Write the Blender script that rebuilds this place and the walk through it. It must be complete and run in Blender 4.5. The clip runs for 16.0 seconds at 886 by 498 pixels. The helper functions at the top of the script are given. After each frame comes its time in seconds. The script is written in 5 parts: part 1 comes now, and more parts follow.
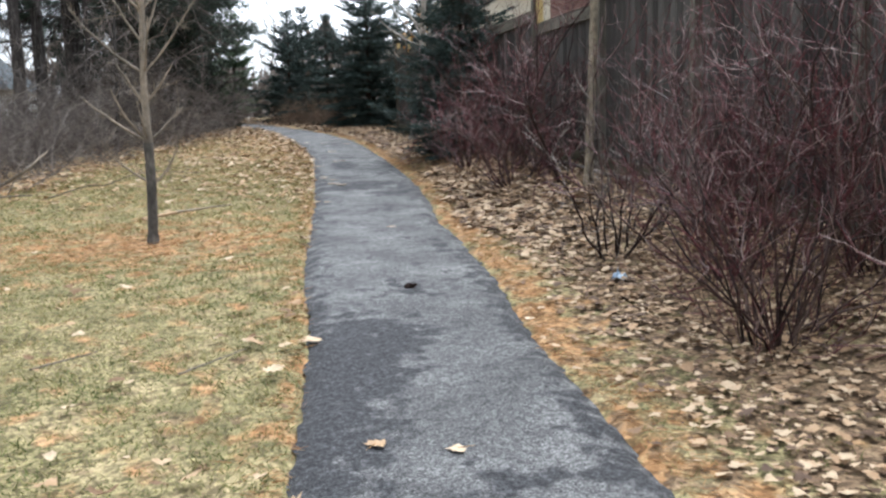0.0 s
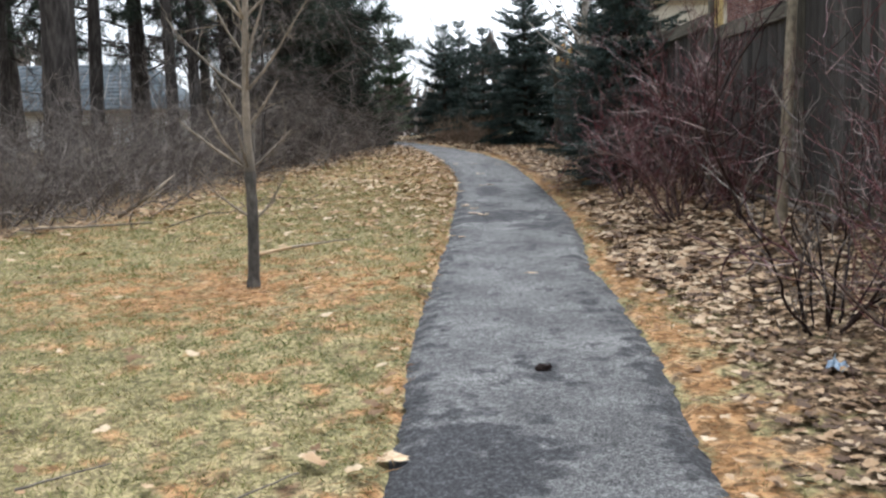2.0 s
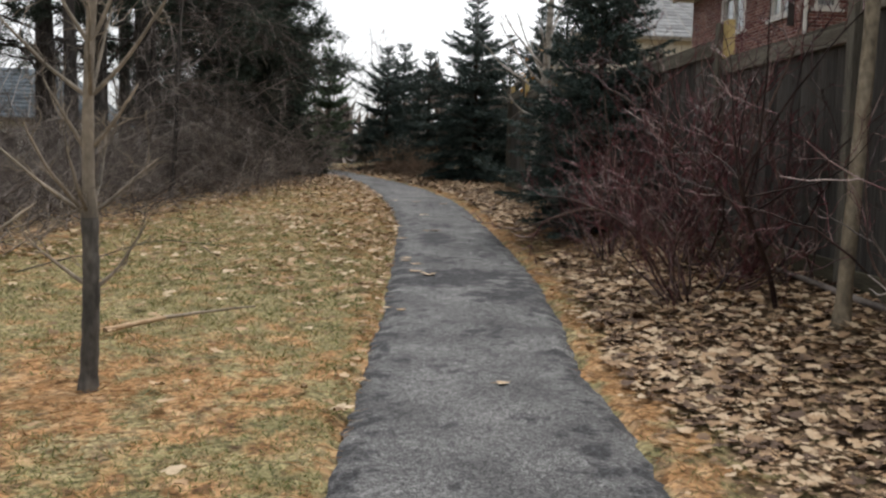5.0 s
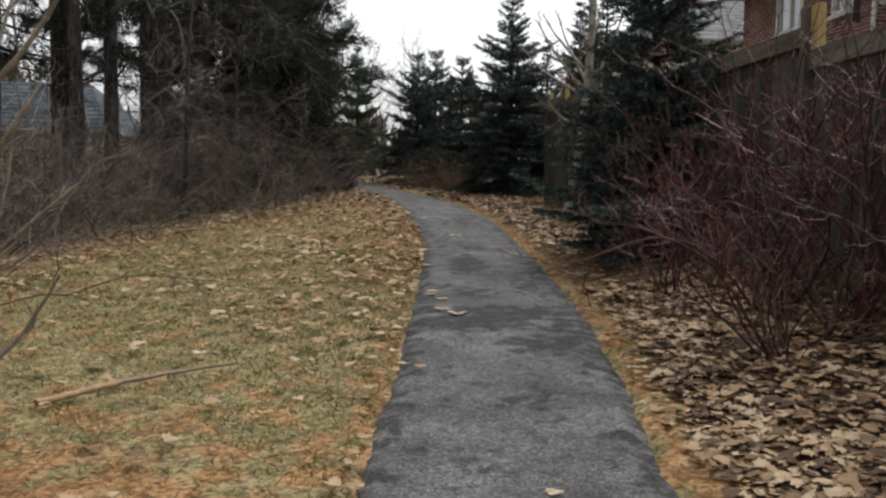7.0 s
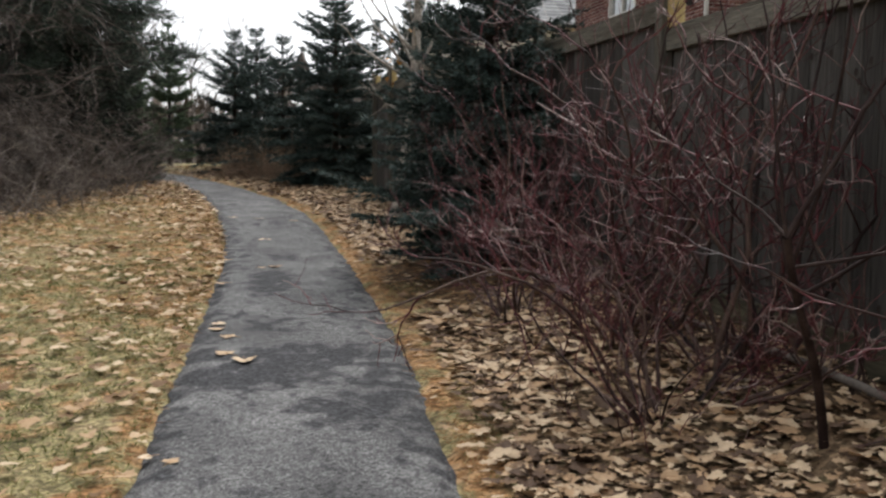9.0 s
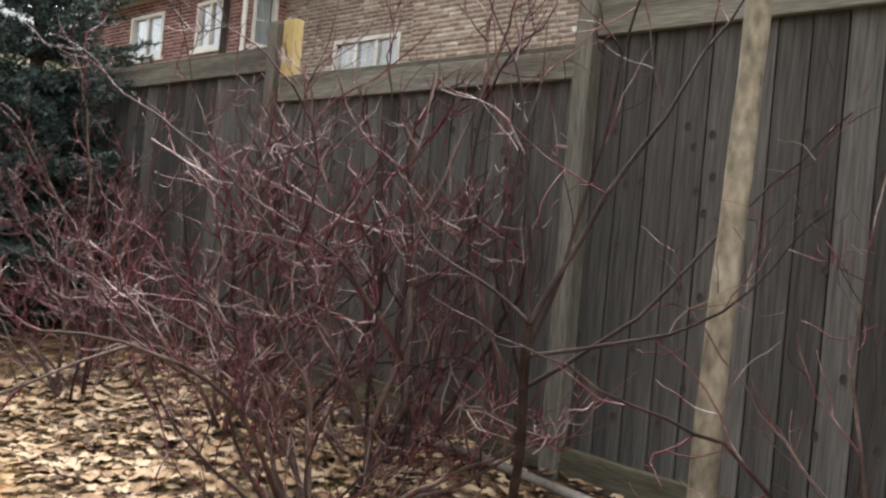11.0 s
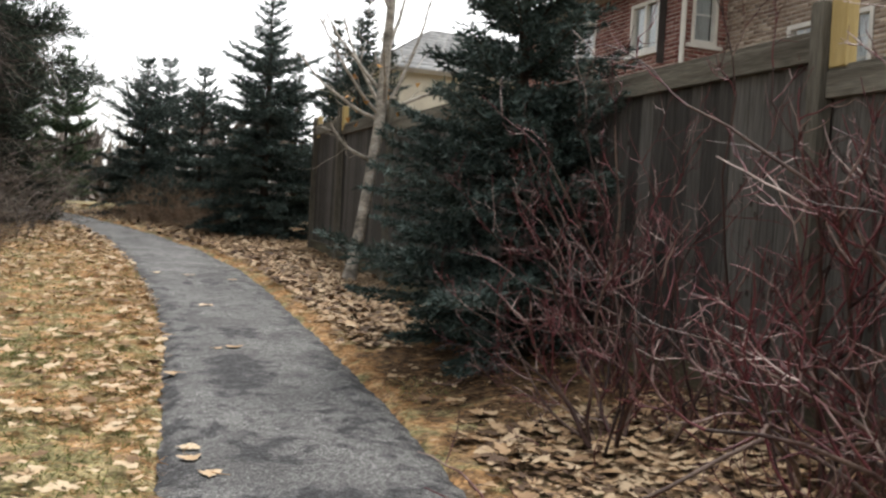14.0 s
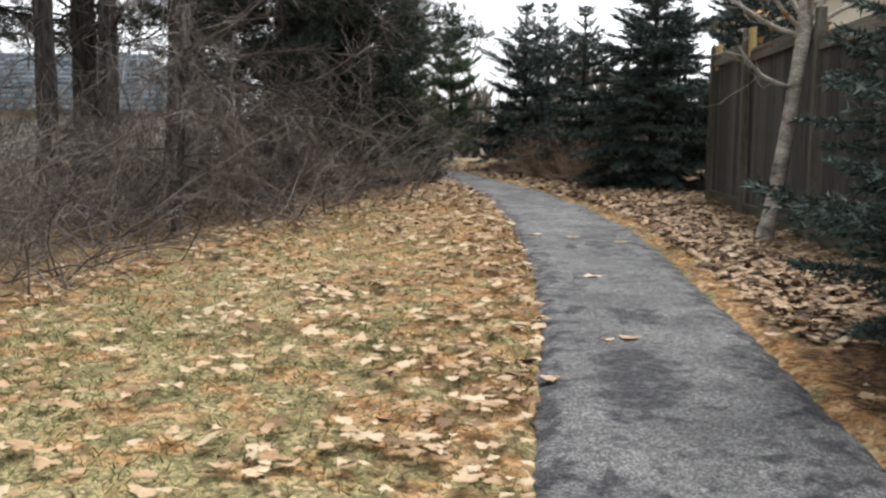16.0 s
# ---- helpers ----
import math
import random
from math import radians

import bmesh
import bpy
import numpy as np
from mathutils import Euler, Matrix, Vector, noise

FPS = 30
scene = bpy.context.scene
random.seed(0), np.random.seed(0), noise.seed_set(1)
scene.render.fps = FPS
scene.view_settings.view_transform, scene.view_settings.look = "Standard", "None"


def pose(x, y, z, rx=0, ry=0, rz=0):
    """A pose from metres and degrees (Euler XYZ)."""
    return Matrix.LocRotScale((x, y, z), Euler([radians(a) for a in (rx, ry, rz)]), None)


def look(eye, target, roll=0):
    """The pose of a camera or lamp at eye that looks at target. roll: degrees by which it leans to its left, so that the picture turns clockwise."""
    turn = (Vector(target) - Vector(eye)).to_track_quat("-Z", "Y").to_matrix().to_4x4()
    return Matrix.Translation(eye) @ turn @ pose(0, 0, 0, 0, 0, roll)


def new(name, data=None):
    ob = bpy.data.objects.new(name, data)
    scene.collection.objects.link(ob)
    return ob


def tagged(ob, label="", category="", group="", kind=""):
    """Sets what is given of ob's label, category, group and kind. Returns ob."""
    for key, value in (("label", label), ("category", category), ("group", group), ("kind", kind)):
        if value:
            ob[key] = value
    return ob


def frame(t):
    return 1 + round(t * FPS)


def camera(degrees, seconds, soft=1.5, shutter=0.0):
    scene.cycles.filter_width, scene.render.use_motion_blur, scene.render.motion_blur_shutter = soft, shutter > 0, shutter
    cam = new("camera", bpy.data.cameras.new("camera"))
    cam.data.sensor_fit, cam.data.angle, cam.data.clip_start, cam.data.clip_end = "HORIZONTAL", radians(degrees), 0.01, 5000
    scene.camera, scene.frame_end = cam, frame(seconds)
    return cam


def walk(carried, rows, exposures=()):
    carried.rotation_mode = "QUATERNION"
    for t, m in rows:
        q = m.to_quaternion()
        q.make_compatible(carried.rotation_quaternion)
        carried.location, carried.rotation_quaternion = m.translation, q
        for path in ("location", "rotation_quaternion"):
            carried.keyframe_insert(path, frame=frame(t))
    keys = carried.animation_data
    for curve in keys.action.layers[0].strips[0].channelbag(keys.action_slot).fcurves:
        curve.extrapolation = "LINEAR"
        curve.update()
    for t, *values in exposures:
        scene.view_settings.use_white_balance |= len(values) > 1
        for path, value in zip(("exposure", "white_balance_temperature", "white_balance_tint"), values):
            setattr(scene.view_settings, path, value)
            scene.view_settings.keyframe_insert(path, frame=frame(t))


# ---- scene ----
cam = camera(52.2, 16.0, soft=2.4, shutter=0.15)
# seconds, place, turn
ROWS = [
    (0.0, 0.118, 0.178, 1.587, 82.15, 1.37, -12.7),
    (0.5, 0.38, 0.506, 1.598, 81.92, 2.14, -9.79),
    (1.0, 0.509, 0.895, 1.599, 81.67, 0.88, -5.6),
    (1.5, 0.534, 1.294, 1.638, 83.19, 0.97, -4.45),
    (2.0, 0.565, 1.735, 1.666, 83.36, 1.49, -2.4),
    (2.5, 0.528, 2.159, 1.667, 83.97, 2.24, -2.49),
    (3.0, 0.529, 2.56, 1.684, 84.89, 2.45, -8.49),
    (3.5, 0.618, 2.925, 1.714, 85.8, 1.46, -7.41),
    (4.0, 0.638, 3.298, 1.718, 85.32, -0.17, -6.66),
    (4.5, 0.643, 3.695, 1.729, 85.31, -0.22, -6.71),
    (5.0, 0.669, 4.131, 1.778, 85.17, -1.53, -6.21),
    (5.2, 0.637, 4.283, 1.773, 85.71, -3.03, -5.52),
    (7.3, 0.953, 5.819, 1.866, 85.76, -0.16, -3.34),
    (7.5, 1.018, 5.966, 1.878, 85.61, 0.37, -2.88),
    (8.0, 1.166, 6.37, 1.913, 85.4, -0.23, -1.37),
    (8.5, 1.24, 6.78, 1.964, 85.0, -0.26, -8.89),
    (9.0, 1.341, 7.152, 2.01, 84.84, -0.58, -14.2),
    (9.5, 1.341, 7.48, 2.029, 85.49, -3.37, -25.07),
    (10.0, 1.224, 7.913, 1.967, 86.96, -5.03, -37.14),
    (10.2, 1.183, 7.979, 1.964, 87.09, -5.72, -40.78),
    (12.3, 0.815, 8.392, 2.047, 93.9, -3.83, -48.24),
    (12.5, 0.814, 8.437, 2.054, 93.15, -3.94, -45.68),
    (13.0, 0.864, 8.66, 2.058, 90.88, -2.88, -36.57),
    (13.5, 0.899, 8.946, 2.071, 89.93, -2.89, -26.39),
    (14.0, 0.846, 9.255, 2.066, 88.3, -3.39, -21.19),
    (14.5, 0.923, 9.713, 2.025, 86.14, -1.92, -17.65),
    (15.0, 0.937, 10.098, 2.06, 85.09, -1.68, -10.02),
    (15.5, 0.945, 10.564, 2.072, 84.77, -1.64, -2.66),
    (16.0, 1.043, 11.005, 2.062, 84.23, -0.73, 2.67),
]
walk(cam, [(t, pose(x, y, z, rx, ry, rz)) for t, x, y, z, rx, ry, rz in ROWS],
     exposures=[(0.0, 1.58, 5850, 8), (1.5, 1.5, 5850, 8), (2.3, 1.3, 6000, 9), (3.0, 1.08, 6150, 10), (3.6, 0.92, 6400, 10), (5.0, 0.85, 6450, 10), (7.5, 0.52, 6500, 10),
                (8.2, 0.55, 6500, 10), (9.0, 1.0, 6400, 10), (9.5, 1.45, 6400, 11), (10.0, 2.0, 6400, 11), (12.5, 2.2, 6350, 5), (13.0, 2.0, 6400, 7), (13.5, 1.6, 6500, 9),
                (14.0, 1.4, 6600, 9), (14.5, 1.28, 6600, 10), (15.3, 1.38, 6450, 10), (16.0, 1.42, 6350, 10)])

# ---- light: overcast winter sky ----
world = bpy.data.worlds.new("overcast")
scene.world = world
world.use_nodes = True
wt = world.node_tree
sky = wt.nodes.new("ShaderNodeTexSky")
sky.sky_type = "NISHITA"
sky.sun_disc = False
sky.sun_elevation, sky.sun_rotation = radians(66), radians(45)
sky.air_density, sky.dust_density = 1.0, 3.0
grey = wt.nodes.new("ShaderNodeHueSaturation")
grey.inputs["Saturation"].default_value = 0.12
wt.links.new(sky.outputs["Color"], grey.inputs["Color"])
wt.links.new(grey.outputs["Color"], wt.nodes["Background"].inputs["Color"])
wt.nodes["Background"].inputs["Strength"].default_value = 0.15
sun = new("sun", bpy.data.lights.new("sun", "SUN"))
sun.data.energy, sun.data.angle, sun.data.color = 0.6, radians(25), (1.0, 0.97, 0.93)
sun.matrix_world = look((11.5, 20, 28), (2.6, 11, 0))

# ---- ground shape ----
GX, GY = 0.012, 0.057


def curve_at(knots, v):
    return np.interp(v, [k[0] for k in knots], [k[1] for k in knots])


LEFT = [(-14, -0.6), (-3, 0.05), (3.5, 0.23), (4.8, 0.39), (6.1, 0.5), (7.8, 0.6), (9.4, 0.78), (11.1, 0.97), (13.25, 1.15), (16.4, 1.4),
        (18.5, 1.47), (21.9, 1.38), (25.2, 1.07), (27.8, 0.5), (31, -0.9), (36, -4.0), (44, -10.0)]
RIGHT = [(-14, 0.9), (-3, 1.55), (3.2, 1.66), (5, 1.76), (7, 2.02), (8.7, 2.14), (9.5, 2.16), (11, 2.38), (13.1, 2.58), (15, 2.69),
         (19.5, 2.8), (21.5, 2.76), (24, 2.5), (26.5, 1.95), (29, 1.2), (32, 0.1), (37, -3.0), (45, -9.0)]
WOODS = [(-14, -9.0), (6, -9.0), (9, -7.6), (11.5, -5.4), (12.6, -4.3), (13.8, -3.1), (17.3, -2.4), (20.6, -1.75), (22.6, -1.05), (26.7, 0.0),
         (28.4, 0.45), (31, -1.3), (36, -4.6), (44, -10.5)]
path_left = lambda y: curve_at(LEFT, y)
path_right = lambda y: curve_at(RIGHT, y)
woods_edge = lambda y: curve_at(WOODS, y)


def smooth(a, b, v):
    u = np.clip((v - a) / (b - a), 0, 1)
    return u * u * (3 - 2 * u)


def ground_z(x, y):
    x, y = np.asarray(x, float), np.asarray(y, float)
    run = np.clip(y, -15, 36)
    bank = 0.33 * smooth(2.75, 4.3, x) * (1 - smooth(11, 20, y)) * smooth(-4, 4, y) * (1 - smooth(5.5, 9, x))
    return GX * np.clip(x, -15, 15) + GY * run + bank


def wobble(x, y, k, seed=0.0):
    """Cheap smooth noise, -1 to 1."""
    return (np.sin(k * (1.0 * x + 0.63 * y) + seed) + np.sin(k * (-0.71 * x + 1.13 * y) * 1.37 + 2.1 * seed + 1.3)
            + np.sin(k * (1.31 * x - 0.42 * y) * 2.17 + 0.7 * seed + 4.0) * 0.6) / 2.6


# ---- materials ----
def material(name, colours, scale=6.0, fine=0.0, rough=0.85, bump=0.0, bump_scale=60.0, island=0.0, obj=0.0, metal=0.0, stretch=(1, 1, 1), specular=0.3, detail=6.0):
    """Noise between the colours, a finer grain, variation from piece to piece and relief."""
    m = bpy.data.materials.new(name)
    m.use_nodes = True
    nt = m.node_tree
    b = nt.nodes["Principled BSDF"]
    tc = nt.nodes.new("ShaderNodeTexCoord")
    mp = nt.nodes.new("ShaderNodeMapping")
    mp.inputs["Scale"].default_value = stretch
    nt.links.new(tc.outputs["Object"], mp.inputs["Vector"])
    n = nt.nodes.new("ShaderNodeTexNoise")
    n.inputs["Scale"].default_value, n.inputs["Detail"].default_value = scale, detail
    nt.links.new(mp.outputs["Vector"], n.inputs["Vector"])
    value = n.outputs["Fac"]
    for amount, node, socket in ((island, "ShaderNodeNewGeometry", "Random Per Island"), (obj, "ShaderNodeObjectInfo", "Random")):
        if amount:
            r = nt.nodes.new(node)
            ma = nt.nodes.new("ShaderNodeMath")
            ma.operation = "MULTIPLY_ADD"
            ma.inputs[1].default_value = amount
            sub = nt.nodes.new("ShaderNodeMath")
            sub.operation = "SUBTRACT"
            nt.links.new(r.outputs[socket], sub.inputs[0])
            sub.inputs[1].default_value = 0.5
            nt.links.new(sub.outputs[0], ma.inputs[0])
            nt.links.new(value, ma.inputs[2])
            value = ma.outputs[0]
    ramp = nt.nodes.new("ShaderNodeValToRGB")
    els = ramp.color_ramp.elements
    while len(els) < len(colours):
        els.new(0.5)
    for i, c in enumerate(colours):
        els[i].position = 0.28 + 0.44 * i / max(1, len(colours) - 1)
        els[i].color = (*c, 1)
    nt.links.new(value, ramp.inputs["Fac"])
    colour = ramp.outputs["Color"]
    n2 = nt.nodes.new("ShaderNodeTexNoise")
    n2.inputs["Scale"].default_value, n2.inputs["Detail"].default_value = bump_scale, 4.0
    nt.links.new(mp.outputs["Vector"], n2.inputs["Vector"])
    if fine:
        mr = nt.nodes.new("ShaderNodeMapRange")
        mr.inputs["From Min"].default_value, mr.inputs["From Max"].default_value = 0.3, 0.7
        mr.inputs["To Min"].default_value, mr.inputs["To Max"].default_value = 1 - fine, 1 + fine
        nt.links.new(n2.outputs["Fac"], mr.inputs["Value"])
        mix = nt.nodes.new("ShaderNodeVectorMath")
        mix.operation = "SCALE"
        nt.links.new(colour, mix.inputs[0])
        nt.links.new(mr.outputs["Result"], mix.inputs["Scale"])
        colour = mix.outputs["Vector"]
    nt.links.new(colour, b.inputs["Base Color"])
    b.inputs["Roughness"].default_value = rough
    b.inputs["Metallic"].default_value = metal
    b.inputs["Specular IOR Level"].default_value = specular
    if bump:
        bu = nt.nodes.new("ShaderNodeBump")
        bu.inputs["Strength"].default_value = bump
        bu.inputs["Distance"].default_value = 0.01
        nt.links.new(n2.outputs["Fac"], bu.inputs["Height"])
        nt.links.new(bu.outputs["Normal"], b.inputs["Normal"])
    return m


def blend_by(m, attribute, colours, scale, fine_scale):
    """Mixes another noise colour over a material where the named mask of the mesh is high, with a ragged border."""
    nt = m.node_tree
    b = nt.nodes["Principled BSDF"]
    old = b.inputs["Base Color"].links[0].from_socket
    at = nt.nodes.new("ShaderNodeAttribute")
    at.attribute_name = attribute
    tc = nt.nodes.new("ShaderNodeTexCoord")
    n = nt.nodes.new("ShaderNodeTexNoise")
    n.inputs["Scale"].default_value, n.inputs["Detail"].default_value = scale, 8.0
    nt.links.new(tc.outputs["Object"], n.inputs["Vector"])
    ramp = nt.nodes.new("ShaderNodeValToRGB")
    els = ramp.color_ramp.elements
    while len(els) < len(colours):
        els.new(0.5)
    for i, c in enumerate(colours):
        els[i].position = 0.3 + 0.4 * i / max(1, len(colours) - 1)
        els[i].color = (*c, 1)
    nt.links.new(n.outputs["Fac"], ramp.inputs["Fac"])
    n2 = nt.nodes.new("ShaderNodeTexNoise")
    n2.inputs["Scale"].default_value, n2.inputs["Detail"].default_value = fine_scale, 6.0
    nt.links.new(tc.outputs["Object"], n2.inputs["Vector"])
    add = nt.nodes.new("ShaderNodeMath")
    add.operation = "MULTIPLY_ADD"
    nt.links.new(n2.outputs["Fac"], add.inputs[0])
    add.inputs[1].default_value = 3.0
    nt.links.new(at.outputs["Fac"], add.inputs[2])
    mr = nt.nodes.new("ShaderNodeMapRange")
    mr.inputs["From Min"].default_value, mr.inputs["From Max"].default_value = 1.8, 2.2
    nt.links.new(add.outputs[0], mr.inputs["Value"])
    mix = nt.nodes.new("ShaderNodeMix")
    mix.data_type = "RGBA"
    nt.links.new(mr.outputs["Result"], mix.inputs[0])
    nt.links.new(old, mix.inputs[6])
    nt.links.new(ramp.outputs["Color"], mix.inputs[7])
    nt.links.new(mix.outputs[2], b.inputs["Base Color"])


def speckle(m, scale, low, high, warp=0.0):
    """Grains of differing lightness, as of aggregate or crumbled litter."""
    nt = m.node_tree
    b = nt.nodes["Principled BSDF"]
    old = b.inputs["Base Color"].links[0].from_socket
    tc = nt.nodes.new("ShaderNodeTexCoord")
    vo = nt.nodes.new("ShaderNodeTexVoronoi")
    vo.inputs["Scale"].default_value = scale
    vo.inputs["Randomness"].default_value = 1.0
    nt.links.new(tc.outputs["Object"], vo.inputs["Vector"])
    sep = nt.nodes.new("ShaderNodeSeparateColor")
    nt.links.new(vo.outputs["Color"], sep.inputs[0])
    cv = nt.nodes.new("ShaderNodeMapRange")
    cv.interpolation_type = "SMOOTHSTEP"
    cv.inputs["To Min"].default_value, cv.inputs["To Max"].default_value = low, high
    nt.links.new(sep.outputs[0], cv.inputs["Value"])
    sc = nt.nodes.new("ShaderNodeVectorMath")
    sc.operation = "SCALE"
    nt.links.new(old, sc.inputs[0])
    nt.links.new(cv.outputs["Result"], sc.inputs["Scale"])
    nt.links.new(sc.outputs["Vector"], b.inputs["Base Color"])


GROUND = material("ground_soil_and_turf", [(0.11, 0.10, 0.048), (0.20, 0.17, 0.085), (0.28, 0.225, 0.125)], 3.2, 0.4, 0.95, 0.8, 60, specular=0.1)
blend_by(GROUND, "needles", [(0.16, 0.082, 0.036), (0.29, 0.165, 0.076), (0.37, 0.25, 0.14)], 7.0, 4.0)
blend_by(GROUND, "litter", [(0.07, 0.047, 0.03), (0.155, 0.105, 0.064), (0.26, 0.185, 0.112)], 24.0, 6.0)
# rotted needles and mould, coloured darker to hold the spruce's and fence's shade
blend_by(GROUND, "duff_and_shade", [(0.035, 0.022, 0.013), (0.085, 0.052, 0.029), (0.15, 0.095, 0.052)], 16.0, 5.0)
speckle(GROUND, 38.0, 0.55, 1.5)
ASPHALT = material("worn_asphalt", [(0.064, 0.063, 0.062), (0.103, 0.1015, 0.0995), (0.158, 0.155, 0.150)], 1.9, 0.6, 0.86, 1.0, 120, specular=0.35, detail=10)
blend_by(ASPHALT, "damp", [(0.018, 0.018, 0.019), (0.034, 0.034, 0.036), (0.062, 0.062, 0.064)], 40.0, 7.0)
speckle(ASPHALT, 120.0, 0.5, 1.65)
speckle(ASPHALT, 42.0, 0.78, 1.25)
GRASS = material("dormant_grass_blade", [(0.085, 0.113, 0.032), (0.20, 0.205, 0.070), (0.315, 0.28, 0.122), (0.405, 0.345, 0.19)], 1.1, 0.0, 0.8, island=0.6, specular=0.2)
NEEDLES = material("orange_fallen_needle", [(0.20, 0.095, 0.036), (0.36, 0.195, 0.082), (0.44, 0.29, 0.155)], 2.0, 0.0, 0.85, island=0.6, specular=0.15)
LEAF = material("dry_tan_leaf", [(0.085, 0.050, 0.030), (0.20, 0.122, 0.066), (0.32, 0.205, 0.112), (0.40, 0.272, 0.16), (0.46, 0.345, 0.225)], 3.0, 0.12, 0.7, 0.2, 40, island=0.7, specular=0.25)
LAWN_LEAF = material("faded_lawn_leaf", [(0.15, 0.09, 0.048), (0.28, 0.178, 0.096), (0.37, 0.25, 0.145), (0.42, 0.305, 0.19), (0.46, 0.36, 0.24)], 3.0, 0.12, 0.75, 0.2, 40, island=0.6, specular=0.2)
LEAF_ONE = material("pale_tan_leaf", [(0.36, 0.24, 0.135), (0.46, 0.335, 0.21), (0.54, 0.43, 0.30)], 12.0, 0.2, 0.7, 0.3, 60, obj=0.5, specular=0.3)
# the pale last tone paints sky highlights onto a share of the twigs
RED = material("red_dogwood_bark_and_highlight", [(0.022, 0.008, 0.008), (0.052, 0.011, 0.014), (0.10, 0.019, 0.024), (0.10, 0.029, 0.030), (0.27, 0.20, 0.18)], 5.0, 0.25, 0.5, 0.2, 60, island=0.44, specular=0.3)
DARK_RED = material("old_shrub_bark", [(0.018, 0.011, 0.009), (0.042, 0.021, 0.018), (0.115, 0.078, 0.062)], 5.0, 0.3, 0.6, 0.4, 60, obj=0.36, island=0.2, specular=0.25)
BRUSH = material("grey_brown_brush", [(0.055, 0.045, 0.039), (0.128, 0.107, 0.092), (0.24, 0.208, 0.185)], 3.0, 0.2, 0.8, island=0.5, specular=0.2)
BARK = material("dark_pine_bark", [(0.028, 0.025, 0.023), (0.062, 0.055, 0.050), (0.115, 0.104, 0.095)], 7.0, 0.5, 0.95, 1.0, 22, stretch=(1, 1, 0.22), specular=0.1)
STEM_DARK = material("blackish_sapling_bark", [(0.012, 0.008, 0.007), (0.028, 0.017, 0.015), (0.06, 0.042, 0.036)], 6.0, 0.3, 0.7, 0.4, 60, specular=0.12)
TAN_TWIG = material("tan_dry_twig", [(0.16, 0.105, 0.07), (0.28, 0.20, 0.14), (0.38, 0.29, 0.215)], 3.0, 0.2, 0.8, island=0.5, specular=0.2)
SAPLING_BARK = material("smooth_grey_sapling_bark", [(0.085, 0.073, 0.058), (0.20, 0.165, 0.125), (0.36, 0.29, 0.215)], 3.0, 0.3, 0.75, 0.4, 30, stretch=(1, 1, 0.5), specular=0.3)
DARK_BARK = material("dark_grey_sapling_bark", [(0.04, 0.038, 0.034), (0.085, 0.078, 0.07), (0.15, 0.135, 0.115)], 6.0, 0.4, 0.85, 0.6, 30, stretch=(1, 1, 0.5), specular=0.2)
ORANGE = material("orange_clinging_leaf", [(0.30, 0.13, 0.03), (0.50, 0.27, 0.08)], 6.0, 0.1, 0.7, island=0.5)
PALE_BARK = material("pale_flaking_bark", [(0.075, 0.064, 0.048), (0.20, 0.165, 0.115), (0.33, 0.285, 0.215)], 5.0, 0.4, 0.7, 0.6, 24, stretch=(1, 1, 0.6), specular=0.3)
MAPLE_BARK = material("pale_blotched_maple_bark", [(0.085, 0.075, 0.062), (0.30, 0.27, 0.23), (0.42, 0.385, 0.335)], 5.0, 0.35, 0.75, 0.6, 24, stretch=(1, 1, 1.8), specular=0.25)
SPRUCE = material("blue_green_spruce_needle", [(0.013, 0.025, 0.020), (0.034, 0.057, 0.048), (0.092, 0.122, 0.110)], 1.6, 0.0, 0.7, island=0.6, specular=0.3)
SPRUCE_WOOD = material("spruce_branch_bark", [(0.03, 0.023, 0.018), (0.075, 0.055, 0.042)], 6.0, 0.3, 0.9, specular=0.15)
PINE = material("dark_pine_needle", [(0.016, 0.027, 0.019), (0.042, 0.062, 0.043), (0.085, 0.105, 0.078)], 1.2, 0.0, 0.7, island=0.5, specular=0.25)
LIGHT_PINE = material("light_green_pine_needle", [(0.04, 0.07, 0.036), (0.09, 0.135, 0.075), (0.15, 0.195, 0.125)], 1.2, 0.0, 0.75, island=0.5, specular=0.25)
CEDAR = material("dark_cedar_foliage", [(0.008, 0.015, 0.010), (0.022, 0.034, 0.022), (0.04, 0.055, 0.035)], 2.0, 0.0, 0.75, island=0.5, specular=0.2)
BOARD = material("weathered_fence_board", [(0.042, 0.039, 0.036), (0.075, 0.070, 0.064), (0.118, 0.111, 0.101)], 2.0, 0.3, 0.85, 0.5, 30, obj=0.36, stretch=(2.5, 2.5, 0.3), specular=0.06)
POST = material("weathered_fence_post", [(0.065, 0.059, 0.048), (0.115, 0.105, 0.086), (0.17, 0.157, 0.13)], 2.2, 0.35, 0.85, 0.5, 24, obj=0.2, stretch=(5, 5, 0.35), specular=0.06)
RAIL = material("weathered_fence_rail", [(0.068, 0.061, 0.049), (0.118, 0.107, 0.087), (0.18, 0.166, 0.137)], 2.2, 0.35, 0.85, 0.5, 24, obj=0.25, stretch=(6, 0.35, 6), specular=0.06)
NEW_WOOD = material("fresh_yellow_timber", [(0.36, 0.26, 0.10), (0.50, 0.38, 0.17)], 3.0, 0.15, 0.7, 0.3, 30, stretch=(5, 5, 0.4))
MOSSY = material("damp_mossy_timber", [(0.045, 0.039, 0.027), (0.08, 0.070, 0.045), (0.12, 0.108, 0.068)], 3.0, 0.3, 0.85, 0.5, 24, stretch=(5, 0.4, 5))
